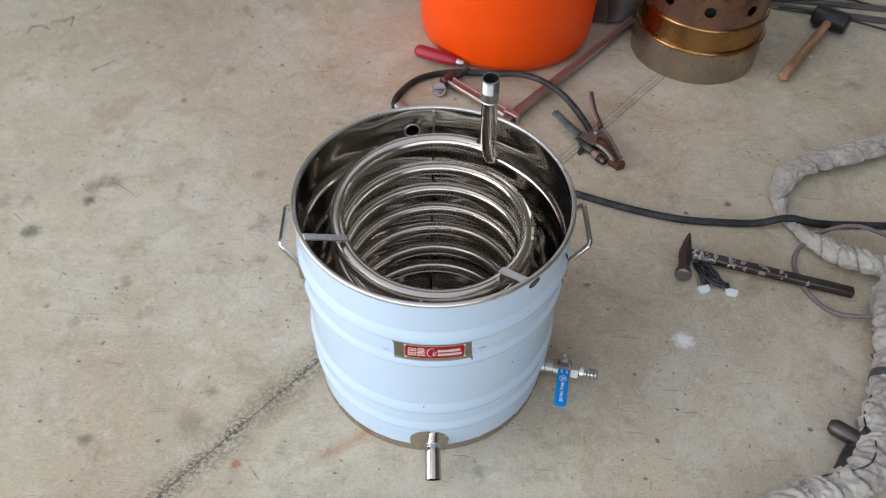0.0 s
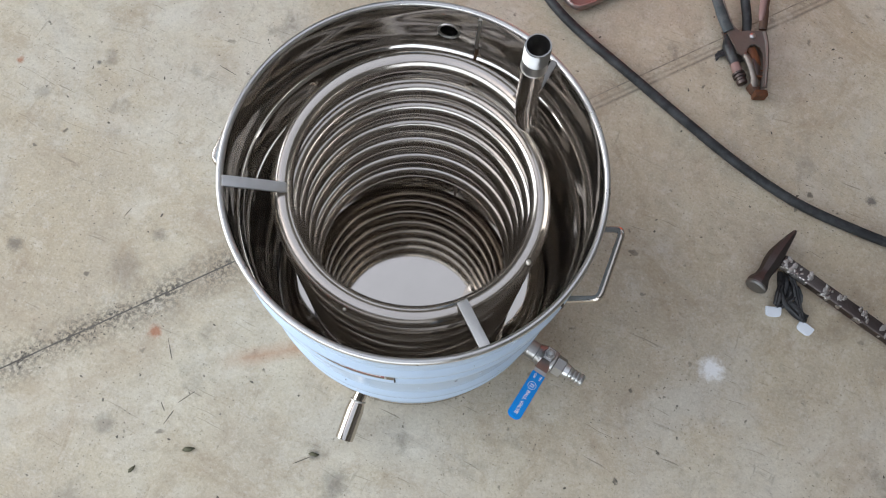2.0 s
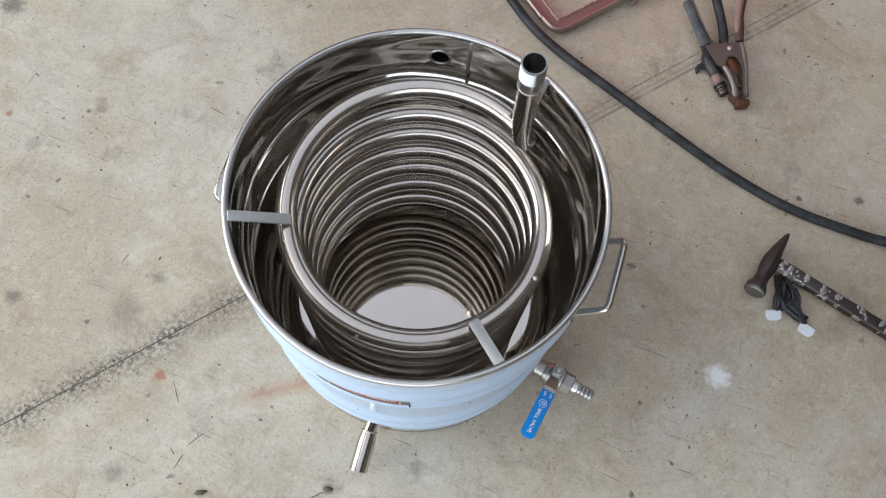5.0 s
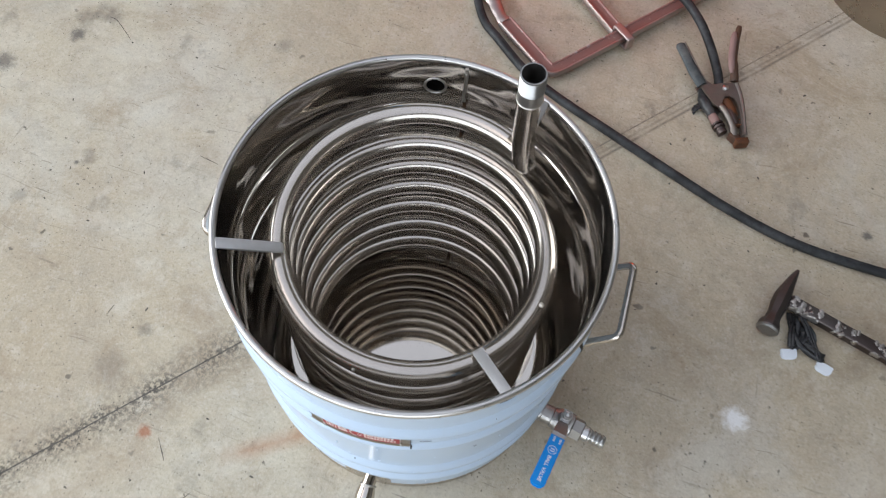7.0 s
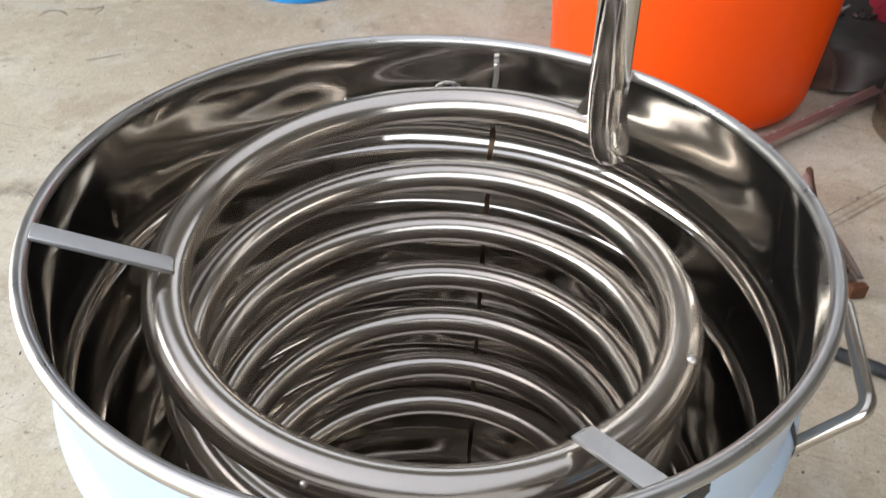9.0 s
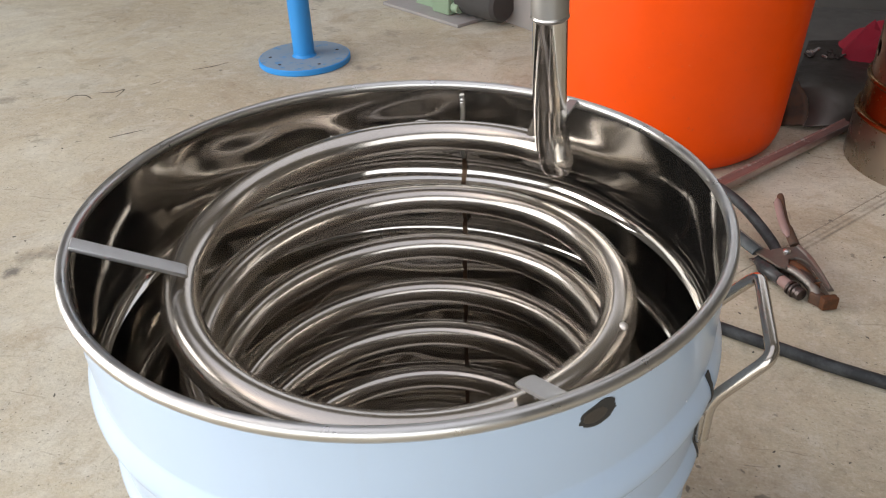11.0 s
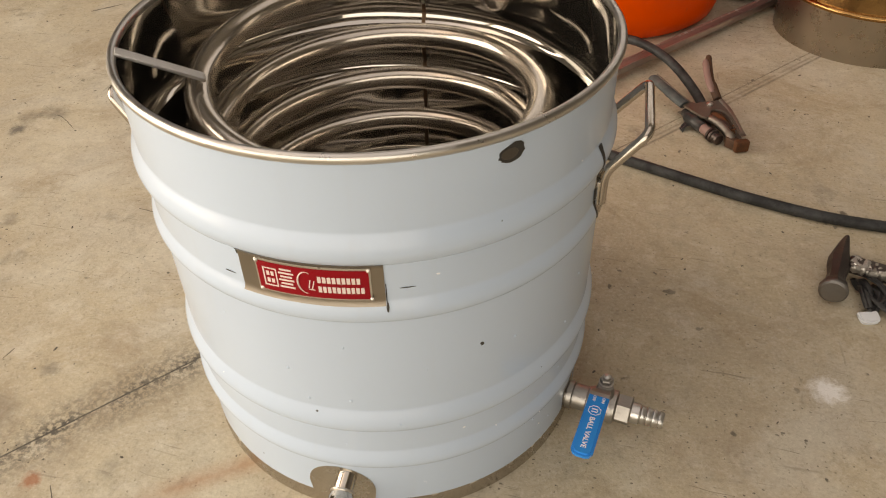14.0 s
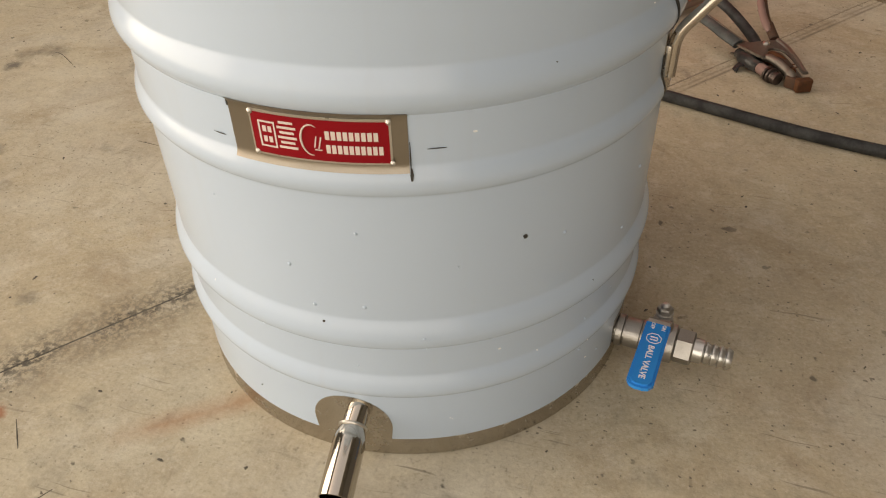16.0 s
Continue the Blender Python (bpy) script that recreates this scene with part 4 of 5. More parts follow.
    part("lever", from_lists(verts, faces), STEEL_LEVER, v, "bent bright steel lever plate", angle=20)
    m = basis(at(0.041, 0.0490, 0.0380), lever_way + up * VALVE_DROP)
    w0, w1, L = 0.0100, 0.0105, 0.074
    outline = [(0, -w0), (L - 0.006, -w1), (L - 0.0015, -w1 * 0.72), (L, -w1 * 0.3), (L, w1 * 0.3), (L - 0.0015, w1 * 0.72), (L - 0.006, w1), (0, w0)]
    part("lever_grip", slab(outline, m, 0.0, 0.0075, 0.0022), BLUE_VINYL, v, "blue vinyl lever grip with white print")
    flat = m @ pose(0, 0, 0.0076)
    lettering("BALL VALVE", 0.0070, flat @ pose(0.0475, 0, 0), WHITE_INK, v, "white printed words on the grip")
    lettering("ON", 0.0042, flat @ pose(0.006, 0.005, 0, 0, 0, 0), WHITE_INK, v, "white printed word on the grip")
    lettering("OFF", 0.0042, flat @ pose(0.006, -0.004, 0, 0, 0, 0), WHITE_INK, v, "white printed word on the grip")
    octo = [flat @ Vector((0.0205 + 0.0058 * math.cos(radians(22.5 + 45 * i)), 0.0062 * math.sin(radians(22.5 + 45 * i)), 0.0)) for i in range(9)]
    part("printed_octagon", sweep(octo, 0.00035, 6, caps=False), WHITE_INK, v)
    part("printed_octagon_fill", join(box(flat @ pose(0.019, 0.0, 0), 0.0012, 0.006, 0.0003), box(flat @ pose(0.0222, 0.0, 0), 0.0010, 0.006, 0.0003), box(flat @ pose(0.0206, 0.0028, 0), 0.0022, 0.0009, 0.0003)), WHITE_INK, v)





# ---- things on the floor ----
def orange_tub():
    c = (0.124, 1.126)
    t = thing("plastic_tub", (*c, 0), "large round orange plastic tub standing on the concrete", "tub")
    prof = [(0.0, 0.004), (0.198, 0.004), (0.221, 0.002), (0.231, 0.010), (0.2375, 0.03), (0.2430, 0.12), (0.2490, 0.24), (0.257, 0.40), (0.262, 0.50)]
    inn = [(r - 0.004, max(z, 0.010)) for r, z in prof[::-1]]
    part("tub_body", lathe(prof + inn, 128, c), ORANGE, t, "scuffed orange plastic side")
    rim = [(0.266 + 0.012 * math.cos(a), 0.502 + 0.009 * math.sin(a)) for a in [2 * math.pi * i / 12 for i in range(12)]]
    part("tub_rim", lathe(rim, 128, c, closed=True), ORANGE, t)


def steel_ring():
    c = (0.642, 1.065)
    t = thing("perforated_burner_shell", (*c, 0), "heat-tinted stainless cylinder with a row of holes, on the floor", "metal cylinder")
    part("foot_ring", lathe([(0.1685, 0.0), (0.1685, 0.080), (0.1690, 0.086), (0.1660, 0.088), (0.1660, 0.0)], 96, c, closed=True), DULL_STEEL, t, "dull steel foot ring")
    part("bead_low", lathe([(0.165 + 0.0055 * math.cos(a), 0.090 + 0.0055 * math.sin(a)) for a in [2 * math.pi * i / 10 for i in range(10)]], 96, c, closed=True), BRASSY, t, "bright rolled bead")
    part("middle_band", lathe([(0.1625, 0.090), (0.1600, 0.12), (0.1585, 0.150), (0.1560, 0.150), (0.1600, 0.090)], 96, c, closed=True), BRASSY, t, "straw-coloured heat-tinted band")
    part("bead_high", lathe([(0.1575 + 0.0055 * math.cos(a), 0.152 + 0.0055 * math.sin(a)) for a in [2 * math.pi * i / 10 for i in range(10)]], 96, c, closed=True), BRASSY, t, "rolled bead")
    # upper wall with its row of holes
    verts, faces, n, rows = [], [], 108, 20
    z0, z1 = 0.154, 0.300

    def skin(r):
        base = len(verts)
        for i in range(rows + 1):
            z = z0 + (z1 - z0) * i / rows
            verts.extend((c[0] + r * math.cos(2 * math.pi * j / n), c[1] + r * math.sin(2 * math.pi * j / n), z) for j in range(n))
        loops = []
        cut = set()
        for h in range(9):
            j0, i0 = h * 12 + 4, 4
            loop = [(i0, j0 + q) for q in range(4)] + [(i0 + q, j0 + 4) for q in range(5)] + [(i0 + 5, j0 + 4 - q) for q in range(4)] + [(i0 + 5 - q, j0) for q in range(5)]
            cut |= {(i0 + p, (j0 + q) % n) for p in range(5) for q in range(4)}
            first = len(verts)
            zc, ac = z0 + (z1 - z0) * (i0 + 2.5) / rows, 2 * math.pi * (j0 + 2) / n
            for i, j in loop:
                du, dv = (2 * math.pi * j / n - ac) * r, z0 + (z1 - z0) * i / rows - zc
                s = 0.0145 / math.hypot(du, dv)
                verts.append((c[0] + r * math.cos(ac + du * s / r), c[1] + r * math.sin(ac + du * s / r), zc + dv * s))
            for q in range(len(loop)):
                p = (q + 1) % len(loop)
                faces.append((base + loop[q][0] * n + loop[q][1] % n, base + loop[p][0] * n + loop[p][1] % n, first + p, first + q))
            loops.append((first, len(loop)))
        for i in range(rows):
            for j in range(n):
                if (i, j) not in cut:
                    faces.append((base + i * n + j, base + i * n + (j + 1) % n, base + (i + 1) * n + (j + 1) % n, base + (i + 1) * n + j))
        return loops

    l0, l1 = skin(0.1565), skin(0.1545)
    for (f0, k), (f1, _) in zip(l0, l1):
        faces.extend((f0 + q, f0 + (q + 1) % k, f1 + (q + 1) % k, f1 + q) for q in range(k))
    part("perforated_wall", from_lists(verts, faces), HEAT, t, "brown heat-tinted wall with round holes")
    part("top_rim", lathe([(0.155 + 0.005 * math.cos(a), 0.301 + 0.005 * math.sin(a)) for a in [2 * math.pi * i / 10 for i in range(10)]], 96, c, closed=True), HEAT, t)
    # dark cylinder set behind the row of holes
    part("hole_backing", lathe([(0.118, 0.002), (0.118, 0.29), (0.116, 0.29), (0.116, 0.002)], 64, c, closed=True), DARK_VOID, t, "dark cylinder behind the holes")


def cable(name, pts, r, material, label, category):
    solo(name, sweep(glide(pts, 8), r, 12), material, label, category)


def welding_cable():
    z = 0.0083
    run = [(0.338, 0.628, 0.0115), (0.330, 0.672, 0.020), (0.280, 0.750, 0.040), (0.224, 0.808, 0.045), (0.166, 0.846, 0.036), (0.092, 0.868, 0.018), (-0.012, 0.878, z), (-0.091, 0.846, z), (-0.136, 0.785, z),
           (-0.148, 0.725, z), (-0.112, 0.650, z), (-0.066, 0.610, z), (0.0, 0.560, z), (0.068, 0.526, z), (0.180, 0.486, z), (0.300, 0.444, z), (0.412, 0.408, z), (0.520, 0.386, z), (0.630, 0.384, z),
           (0.690, 0.387, 0.011), (0.750, 0.391, 0.0265), (0.82, 0.396, 0.011), (0.97, 0.404, z), (1.30, 0.42, z), (1.9, 0.38, z), (2.4, 0.5, z)]
    cable("welding_cable", run, 0.0082, CABLE_BLACK, "black rubber welding cable looped across the floor", "cable")


def earth_clamp():
    t = thing("earth_clamp", (0.33, 0.66, 0), "worn welding earth clamp with grey grips and a copper jaw", "welding clamp")
    flat = pose(0, 0, 0)
    plate = [(0.294, 0.643), (0.308, 0.650), (0.324, 0.642), (0.338, 0.651), (0.352, 0.657), (0.365, 0.663), (0.372, 0.656), (0.378, 0.640), (0.390, 0.604), (0.403, 0.558), (0.395, 0.555),
             (0.389, 0.576), (0.381, 0.603), (0.374, 0.619), (0.367, 0.627), (0.358, 0.629), (0.350, 0.624), (0.348, 0.616), (0.349, 0.606), (0.344, 0.597), (0.335, 0.599), (0.324, 0.611), (0.309, 0.626)]
    body = part("clamp_plate", slab(plate, flat, 0.0225, 0.0262, 0.0009), CLAMP_BODY, t, "cast grey clamp plate")
    part("rib", sweep(glide([(0.364, 0.660, 0.0262), (0.376, 0.637, 0.0262), (0.388, 0.602, 0.0258), (0.399, 0.560, 0.0240)], 5), [0.0036] * 8 + [0.0030] * 8, 8), CLAMP_BODY, body)
    part("pivot_bolt", sweep([(0.347, 0.642, 0.020), (0.347, 0.642, 0.0285), (0.347, 0.642, 0.0300)], [0.0056, 0.0054, 0.0034], 16), STEEL_SATIN, body, "bright pivot rivet")
    part("lower_plate", slab([(x + 0.004, y - 0.002) for x, y in plate], flat, 0.0045, 0.0080, 0.0008), CLAMP_BODY, t, "cast grey clamp plate")
    # wide lever with a folded edge
    arm = glide([(0.2475, 0.7030, 0.034), (0.258, 0.690, 0.0335), (0.274, 0.670, 0.031), (0.291, 0.650, 0.028), (0.307, 0.635, 0.0245)], 5)
    part("grip", sweep(arm, [0.0062, 0.0086] + [0.0098] * 10 + [0.0106] * 9, 14, squash=0.62), GRIP_GREY, t, "grey plastic-dipped lever grip")
    part("lever_edge", sweep([p + Vector((0.0068, 0.0050, 0.0035)) for p in arm[1:]], 0.0018, 6), CLAMP_BODY, t)
    # thin lever
    thin = glide([(0.336, 0.766, 0.056), (0.3385, 0.737, 0.049), (0.345, 0.700, 0.039), (0.357, 0.664, 0.027)], 6)
    part("thin_lever", sweep([p + Vector((0.003, 0, -0.002)) for p in thin], [0.0036, 0.0050] + [0.0056] * 11 + [0.0075] * 6, 10, squash=0.8), RUSTY, t, "dark steel lever end")
    part("thin_sleeve", sweep([p + Vector((-0.0035, 0.001, 0.0022)) for p in thin[4:17]], [0.0025, 0.0050] + [0.0060] * 9 + [0.0050, 0.003], 10, squash=0.8), paint_pink, t, "faded red sleeve")
    # the rusty inside
    part("core", sweep(glide([(0.353, 0.622, 0.014), (0.362, 0.612, 0.0155), (0.374, 0.592, 0.0150), (0.382, 0.574, 0.0140)], 5), [0.0075] + [0.0105] * 9 + [0.0085] * 6, 14), COPPER, t, "rusty inner block")
    part("core_wrap", sweep(glide([(0.365, 0.602, 0.016), (0.373, 0.590, 0.0165), (0.380, 0.576, 0.015)], 5), 0.0095, 12), IRON, t)
    ring = [Vector((0.3855, 0.5815, 0.0225)) + Vector((0.0050 * math.cos(q), 0.0062 * math.sin(q), 0.0015 * math.cos(q))) for q in [2 * math.pi * i / 20 for i in range(21)]]
    part("spring_ring", sweep(ring, 0.0011, 6, caps=False), COPPER, t, "copper-coloured spring ring")
    part("pressure_arm", sweep(glide([(0.344, 0.606, 0.0195), (0.352, 0.600, 0.0225), (0.366, 0.584, 0.0220), (0.379, 0.566, 0.0175), (0.383, 0.557, 0.0130)], 5), [0.0045] * 3 + [0.0060] * 12 + [0.0075] * 6, 12), CLAMP_BODY, t, "worn grey pressure arm")
    part("jaw", box(basis((0.3985, 0.5485, 0.0105), (0.9, 0.42, 0)), 0.023, 0.012, 0.019, 0.0022), COPPER, t, "copper-coloured jaw block")
    part("jaw_back", box(basis((0.384, 0.556, 0.010), (0.7, -0.5, 0)), 0.018, 0.014, 0.018, 0.003), RUSTY, t, "rusty jaw block")
    # cable lug
    part("lug", sweep(glide([(0.312, 0.634, 0.0110), (0.316, 0.617, 0.0120), (0.327, 0.601, 0.0125), (0.339, 0.586, 0.0125)], 5), [0.0085] * 5 + [0.0100] * 6 + [0.0088] * 5, 12, ridge=lambda i, a: 1 + 0.12 * noise.noise(Vector((i * 0.6, math.cos(a), math.sin(a))))), BLACK_PLASTIC, t, "black taped cable end")
    part("lug_sleeve", sweep([(0.338, 0.587, 0.0125), (0.340, 0.584, 0.0130), (0.348, 0.574, 0.0130), (0.350, 0.572, 0.0125)], [0.0066, 0.0082, 0.0082, 0.0066], 12), paint_pink, t, "dull pink cable sleeve")
    b0, bw = Vector((0.350, 0.573, 0.0115)), Vector((0.62, -0.75, 0.0)).normalized()
    prof = [(0.0, 0.004), (0.001, 0.0108), (0.0045, 0.0110), (0.0052, 0.0080), (0.0068, 0.0080), (0.0075, 0.0112), (0.011, 0.0110), (0.012, 0.0085), (0.016, 0.0082), (0.0175, 0.0092), (0.023, 0.0088), (0.0245, 0.005)]
    part("lug_bolt", sweep([b0 + bw * q for q, r in prof], [r for q, r in prof], 14), IRON, t, "grimy bolt with washers", angle=30)
    rng = random.Random(3)
    part("tape_ends", join(*[sweep(glide([(0.322, 0.607, 0.008), (0.315 - rng.uniform(0, 0.006), 0.600 - rng.uniform(-0.006, 0.010), 0.008), (0.309 - rng.uniform(0, 0.006), 0.596 - rng.uniform(-0.012, 0.018), 0.0025)], 3), [0.0035] * 3 + [0.0022] * 3 + [0.0008], 6, squash=0.5) for q in range(6)]), BLACK_PLASTIC, t, "frayed black tape")


paint_pink = paint("faded_red_sleeve", (0.27, 0.165, 0.145), 0.6, dirt=0.5)


def f_clamp():
    t = thing("bar_clamp", (0.1, 0.65, 0), "worn red-painted steel bar clamp lying on the floor", "clamp")
    rail = Vector((0.5936, 0.8048, 0)).normalized()
    arm = Vector((-rail.y, rail.x, 0))
    corner = Vector((0.045, 0.566, 0.0165))

    def channel(line, width, height, name, label):
        """A bar with a sunk painted web between two bright rolled flanges."""
        sides = []
        for i in range(len(line)):
            w = (line[min(i + 1, len(line) - 1)] - line[max(i - 1, 0)]).normalized()
            sides.append(Vector((-w.y, w.x, 0)))
        off = width / 2 - 0.0034
        flange = lambda k: sweep([p + s * off * k for p, s in zip(line, sides)], [0.0034 + 0.0003 * noise.noise(p * 40) for p in line], 10, squash=height / 0.0068)
        bar = part(name, flange(1), CLAMP_STEEL, t, label)
        part("flange", flange(-1), CLAMP_PALE, bar, "pale worn flange")
        verts, faces, hw, hh = [], [], width / 2 - 0.0045, height * 0.34
        for p, s in zip(line, sides):
            verts += [p + s * hw + Vector((0, 0, hh)), p + s * hw * 0.35 + Vector((0, 0, hh * 0.7)), p - s * hw * 0.35 + Vector((0, 0, hh * 0.7)), p - s * hw + Vector((0, 0, hh)), p - s * hw - Vector((0, 0, hh)), p + s * hw - Vector((0, 0, hh))]
        for i in range(len(line) - 1):
            faces += [(i * 6 + q, i * 6 + (q + 1) % 6, i * 6 + 6 + (q + 1) % 6, i * 6 + 6 + q) for q in range(6)]
        faces += [tuple(range(6)), tuple(len(verts) - 6 + q for q in range(6))]
        part("web", from_lists(verts, faces), CLAMP_RED, bar, "worn faded red painted web")
        return bar

    far, jaw_end = Vector((0.492, 1.172, 0.0165)), Vector((-0.085, 0.661, 0.0165))
    start = corner + arm * 0.02
    way = (jaw_end - start).normalized()
    turn = [corner + rail * 0.030, corner + rail * 0.014 + arm * 0.0012, corner + rail * 0.0045 + arm * 0.0045, corner + rail * 0.0012 + arm * 0.014, start + way * 0.012]
    bend = glide(turn, 5)
    rest = [corner + rail * (0.03 + (far - corner).length * (1 - i / 24) * 0.955) for i in range(24)]
    L = (jaw_end - start).length
    tail = [start + way * (0.012 + (L * 0.86 - 0.012) * i / 8) for i in range(1, 9)]
    channel(rest + bend, 0.027, 0.0135, "rail", "long steel rail with worn red paint and a rounded corner")
    channel([bend[-1]] + tail, 0.0295, 0.0140, "fixed_arm", "fixed clamp arm with worn red paint")
    part("anvil", sweep(glide([start + way * L * 0.84, start + way * L * 0.93, Vector((-0.088, 0.668, 0.0165)), Vector((-0.104, 0.690, 0.0165)), Vector((-0.122, 0.706, 0.0165)), Vector((-0.136, 0.722, 0.0165))], 4), [0.0130] * 4 + [0.0112] * 4 + [0.0125] * 4 + [0.0150] * 9, 12, squash=0.55), CLAMP_STEEL, t, "bare steel jaw end")
    clip = corner + rail * 0.163
    slide_end = Vector((-0.022, 0.833, 0.018))
    a = clip + (slide_end - clip) * 0.06
    channel([a + (slide_end - a) * (i / 10) for i in range(11)], 0.027, 0.0155, "sliding_arm", "sliding clamp arm with worn red paint")
    m = basis(clip + Vector((0.004, -0.002, 0.003)), rail)
    clip_part = part("slide_clip", join(box(m @ pose(0, 0, 0.0105), 0.016, 0.042, 0.006, 0.0028, 3), box(m @ pose(0, -0.0195, 0.0), 0.016, 0.006, 0.026, 0.0028, 3), box(m @ pose(0, 0.0195, 0.0), 0.016, 0.006, 0.026, 0.0028, 3)), CLAMP_STEEL, t, "bright steel sliding clip")
    part("clip_bottom", box(m @ pose(0, 0, -0.0125), 0.016, 0.040, 0.004, 0.0015), CLAMP_STEEL, clip_part)
    screw = Vector((-0.040, 0.790, 0.016))
    part("spindle", sweep([screw + rail * (0.118 * i / 58) for i in range(59)], [0.0066 + (0.0007 if i % 2 else 0.0) for i in range(59)], 12), CABLE_BLACK, t, "black oily threaded spindle")
    part("spindle_boss", sweep([slide_end - rail * 0.020, slide_end - rail * 0.017, slide_end + rail * 0.017, slide_end + rail * 0.020], [0.010, 0.013, 0.013, 0.010], 16), IRON, t)
    n = (Vector((0.0, -0.75, 0.66))).normalized()
    pad = part("swivel_pad", sweep([screw + n * -0.006, screw + n * -0.004, screw + n * 0.003, screw + n * 0.0055, screw + n * 0.0055, screw + n * 0.0045], [0.013, 0.0178, 0.0180, 0.0165, 0.013, 0.002], 28), CLAMP_STEEL, t, "round worn swivel pad")
    mp = basis(screw + n * 0.0056, n.cross(Vector((1, 0, 0))), n)
    part("pad_cross", box(mp, 0.0022, 0.026, 0.0010, 0.0003), IRON, pad)
    h0, h1 = Vector((0.018, 0.902, 0.020)), Vector((-0.118, 0.950, 0.024))
    w = (h1 - h0).normalized()
    ferrule = part("handle_ferrule", sweep([h0, h0 + w * 0.004, h0 + w * 0.020, h0 + w * 0.022], [0.0075, 0.0098, 0.0098, 0.008], 18), STEEL_SATIN, t, "bright ferrule")
    # raised dark disc stands for the unlit hole
    part("ferrule_hole_shade", sweep([h0 + w * 0.011 + Vector((0, 0, 0.0088)), h0 + w * 0.011 + Vector((0, 0, 0.0102))], 0.0026, 12), DARK_VOID, ferrule)
    part("handle", sweep([h0 + w * s for s in (0.020, 0.024, 0.035, 0.06, 0.09, 0.118, 0.130, 0.138, 0.1415)], [0.009, 0.0115, 0.0135, 0.0160, 0.0172, 0.0172, 0.0165, 0.0125, 0.006], 36,
                         ridge=lambda i, a: 1.0 + 0.07 * math.cos(6 * a) - 0.07 * abs(math.cos(3 * a)) ** 6), HANDLE_RED, t, "fluted red plastic handle")


def hammer():
    t = thing("welded_hammer", (0.52, 0.27, 0), "dark iron hammer with a weld-spattered bar handle on the floor", "hammer")
    face, tip = Vector((0.498, 0.212, 0.021)), Vector((0.524, 0.332, 0.022))
    u = (tip - face).normalized()
    part("head", sweep([face + u * s + Vector((0.004 * max(0.0, (s - 0.06) / 0.06) ** 2, 0, 0)) for s in (0.0, 0.002, 0.010, 0.013, 0.020, 0.032, 0.050, 0.066, 0.085, 0.105, 0.119, 0.122)],
                       [0.0150, 0.0172, 0.0172, 0.0162, 0.0122, 0.0112, 0.0138, 0.0138, 0.0100, 0.0066, 0.0034, 0.0020], 8, squash=0.95), IRON, t, "forged dark head")
    part("striking_face", sweep([face - u * 0.0012, face + u * 0.001, face + u * 0.004], [0.0145, 0.0172, 0.0174], 20), CLAMP_BODY, t, "worn striking face")
    h0, h1 = Vector((0.522, 0.272, 0.022)), Vector((0.842, 0.203, 0.0115))
    part("handle", box(basis((h0 + h1) / 2, h1 - h0), (h1 - h0).length, 0.0205, 0.0165, 0.003, 3), IRON, t, "flat iron bar handle")
    rng = random.Random(11)
    w = (h1 - h0).normalized()
    bar = basis(h0, h1 - h0)
    for s0, k, reach in ((0.020, 26, 0.016), (0.046, 14, 0.008), (0.082, 10, 0.010), (0.106, 6, 0.005), (0.148, 14, 0.010), (0.186, 5, 0.007), (0.232, 3, 0.008)):
        for _ in range(k):
            r, edge = rng.uniform(0.0018, 0.0062), rng.random() < 0.4
            seed = rng.uniform(0, 50)
            verts, faces, n = [], [], 12
            for q, (f, h) in enumerate(((1.0, -0.0010), (0.85, 0.0007), (0.45, 0.0013))):
                for a in range(n):
                    g = 2 * math.pi * a / n
                    w_ = 1 + 0.8 * noise.noise(Vector((math.cos(g) * 1.7, math.sin(g) * 1.7, seed)))
                    verts.append(Vector((r * f * w_ * math.cos(g) * 0.75, r * f * w_ * math.sin(g) * 1.2, h)))
            verts.append(Vector((0, 0, 0.0016)))
            for q in range(2):
                faces += [(q * n + a, q * n + (a + 1) % n, (q + 1) * n + (a + 1) % n, (q + 1) * n + a) for a in range(n)]
            faces += [(2 * n + a, 2 * n + (a + 1) % n, 3 * n) for a in range(n)]
            at = s0 + rng.uniform(-reach, reach)
            m = bar @ (pose(at, -0.0103, rng.uniform(0.0, 0.004), 90, 0, 0) if edge else pose(at, rng.uniform(-0.0095, 0.008), 0.0082, 0, 0, rng.uniform(-30, 30)))
            part("weld_blob", from_lists([m @ v for v in verts], faces), SPATTER, t)


def crumpled_strip(pts, width, material, seed, name, label, parent):
    line = glide(pts, 3)
    verts, faces = [], []
    for i, p in enumerate(line):
        d = (line[min(i + 1, len(line) - 1)] - line[max(i - 1, 0)]).normalized()
        s = Vector((-d.y, d.x, 0)).normalized()
        tilt = 1.3 * noise.noise(Vector((i * 0.3, seed, 0)))
        s = (s + Vector((0, 0, tilt))).normalized()
        w = width * (1 + 0.3 * noise.noise(Vector((i * 0.25, seed, 5))))
        for q, (a, b) in enumerate(((-1, 0), (-0.3, 0.30), (0.3, -0.15), (1, 0.35))):
            verts.append(p + s * a * w / 2 + Vector((0, 0, b * width * 0.4)))
    for i in range(len(line) - 1):
        faces += [(i * 4 + q, i * 4 + q + 1, i * 4 + q + 5, i * 4 + q + 4) for q in range(3)]
    ob = part(name, from_lists(verts, faces), material, parent, label, angle=14)
    so = ob.modifiers.new("thick", "SOLIDIFY")
    so.thickness = 0.0009
    return ob


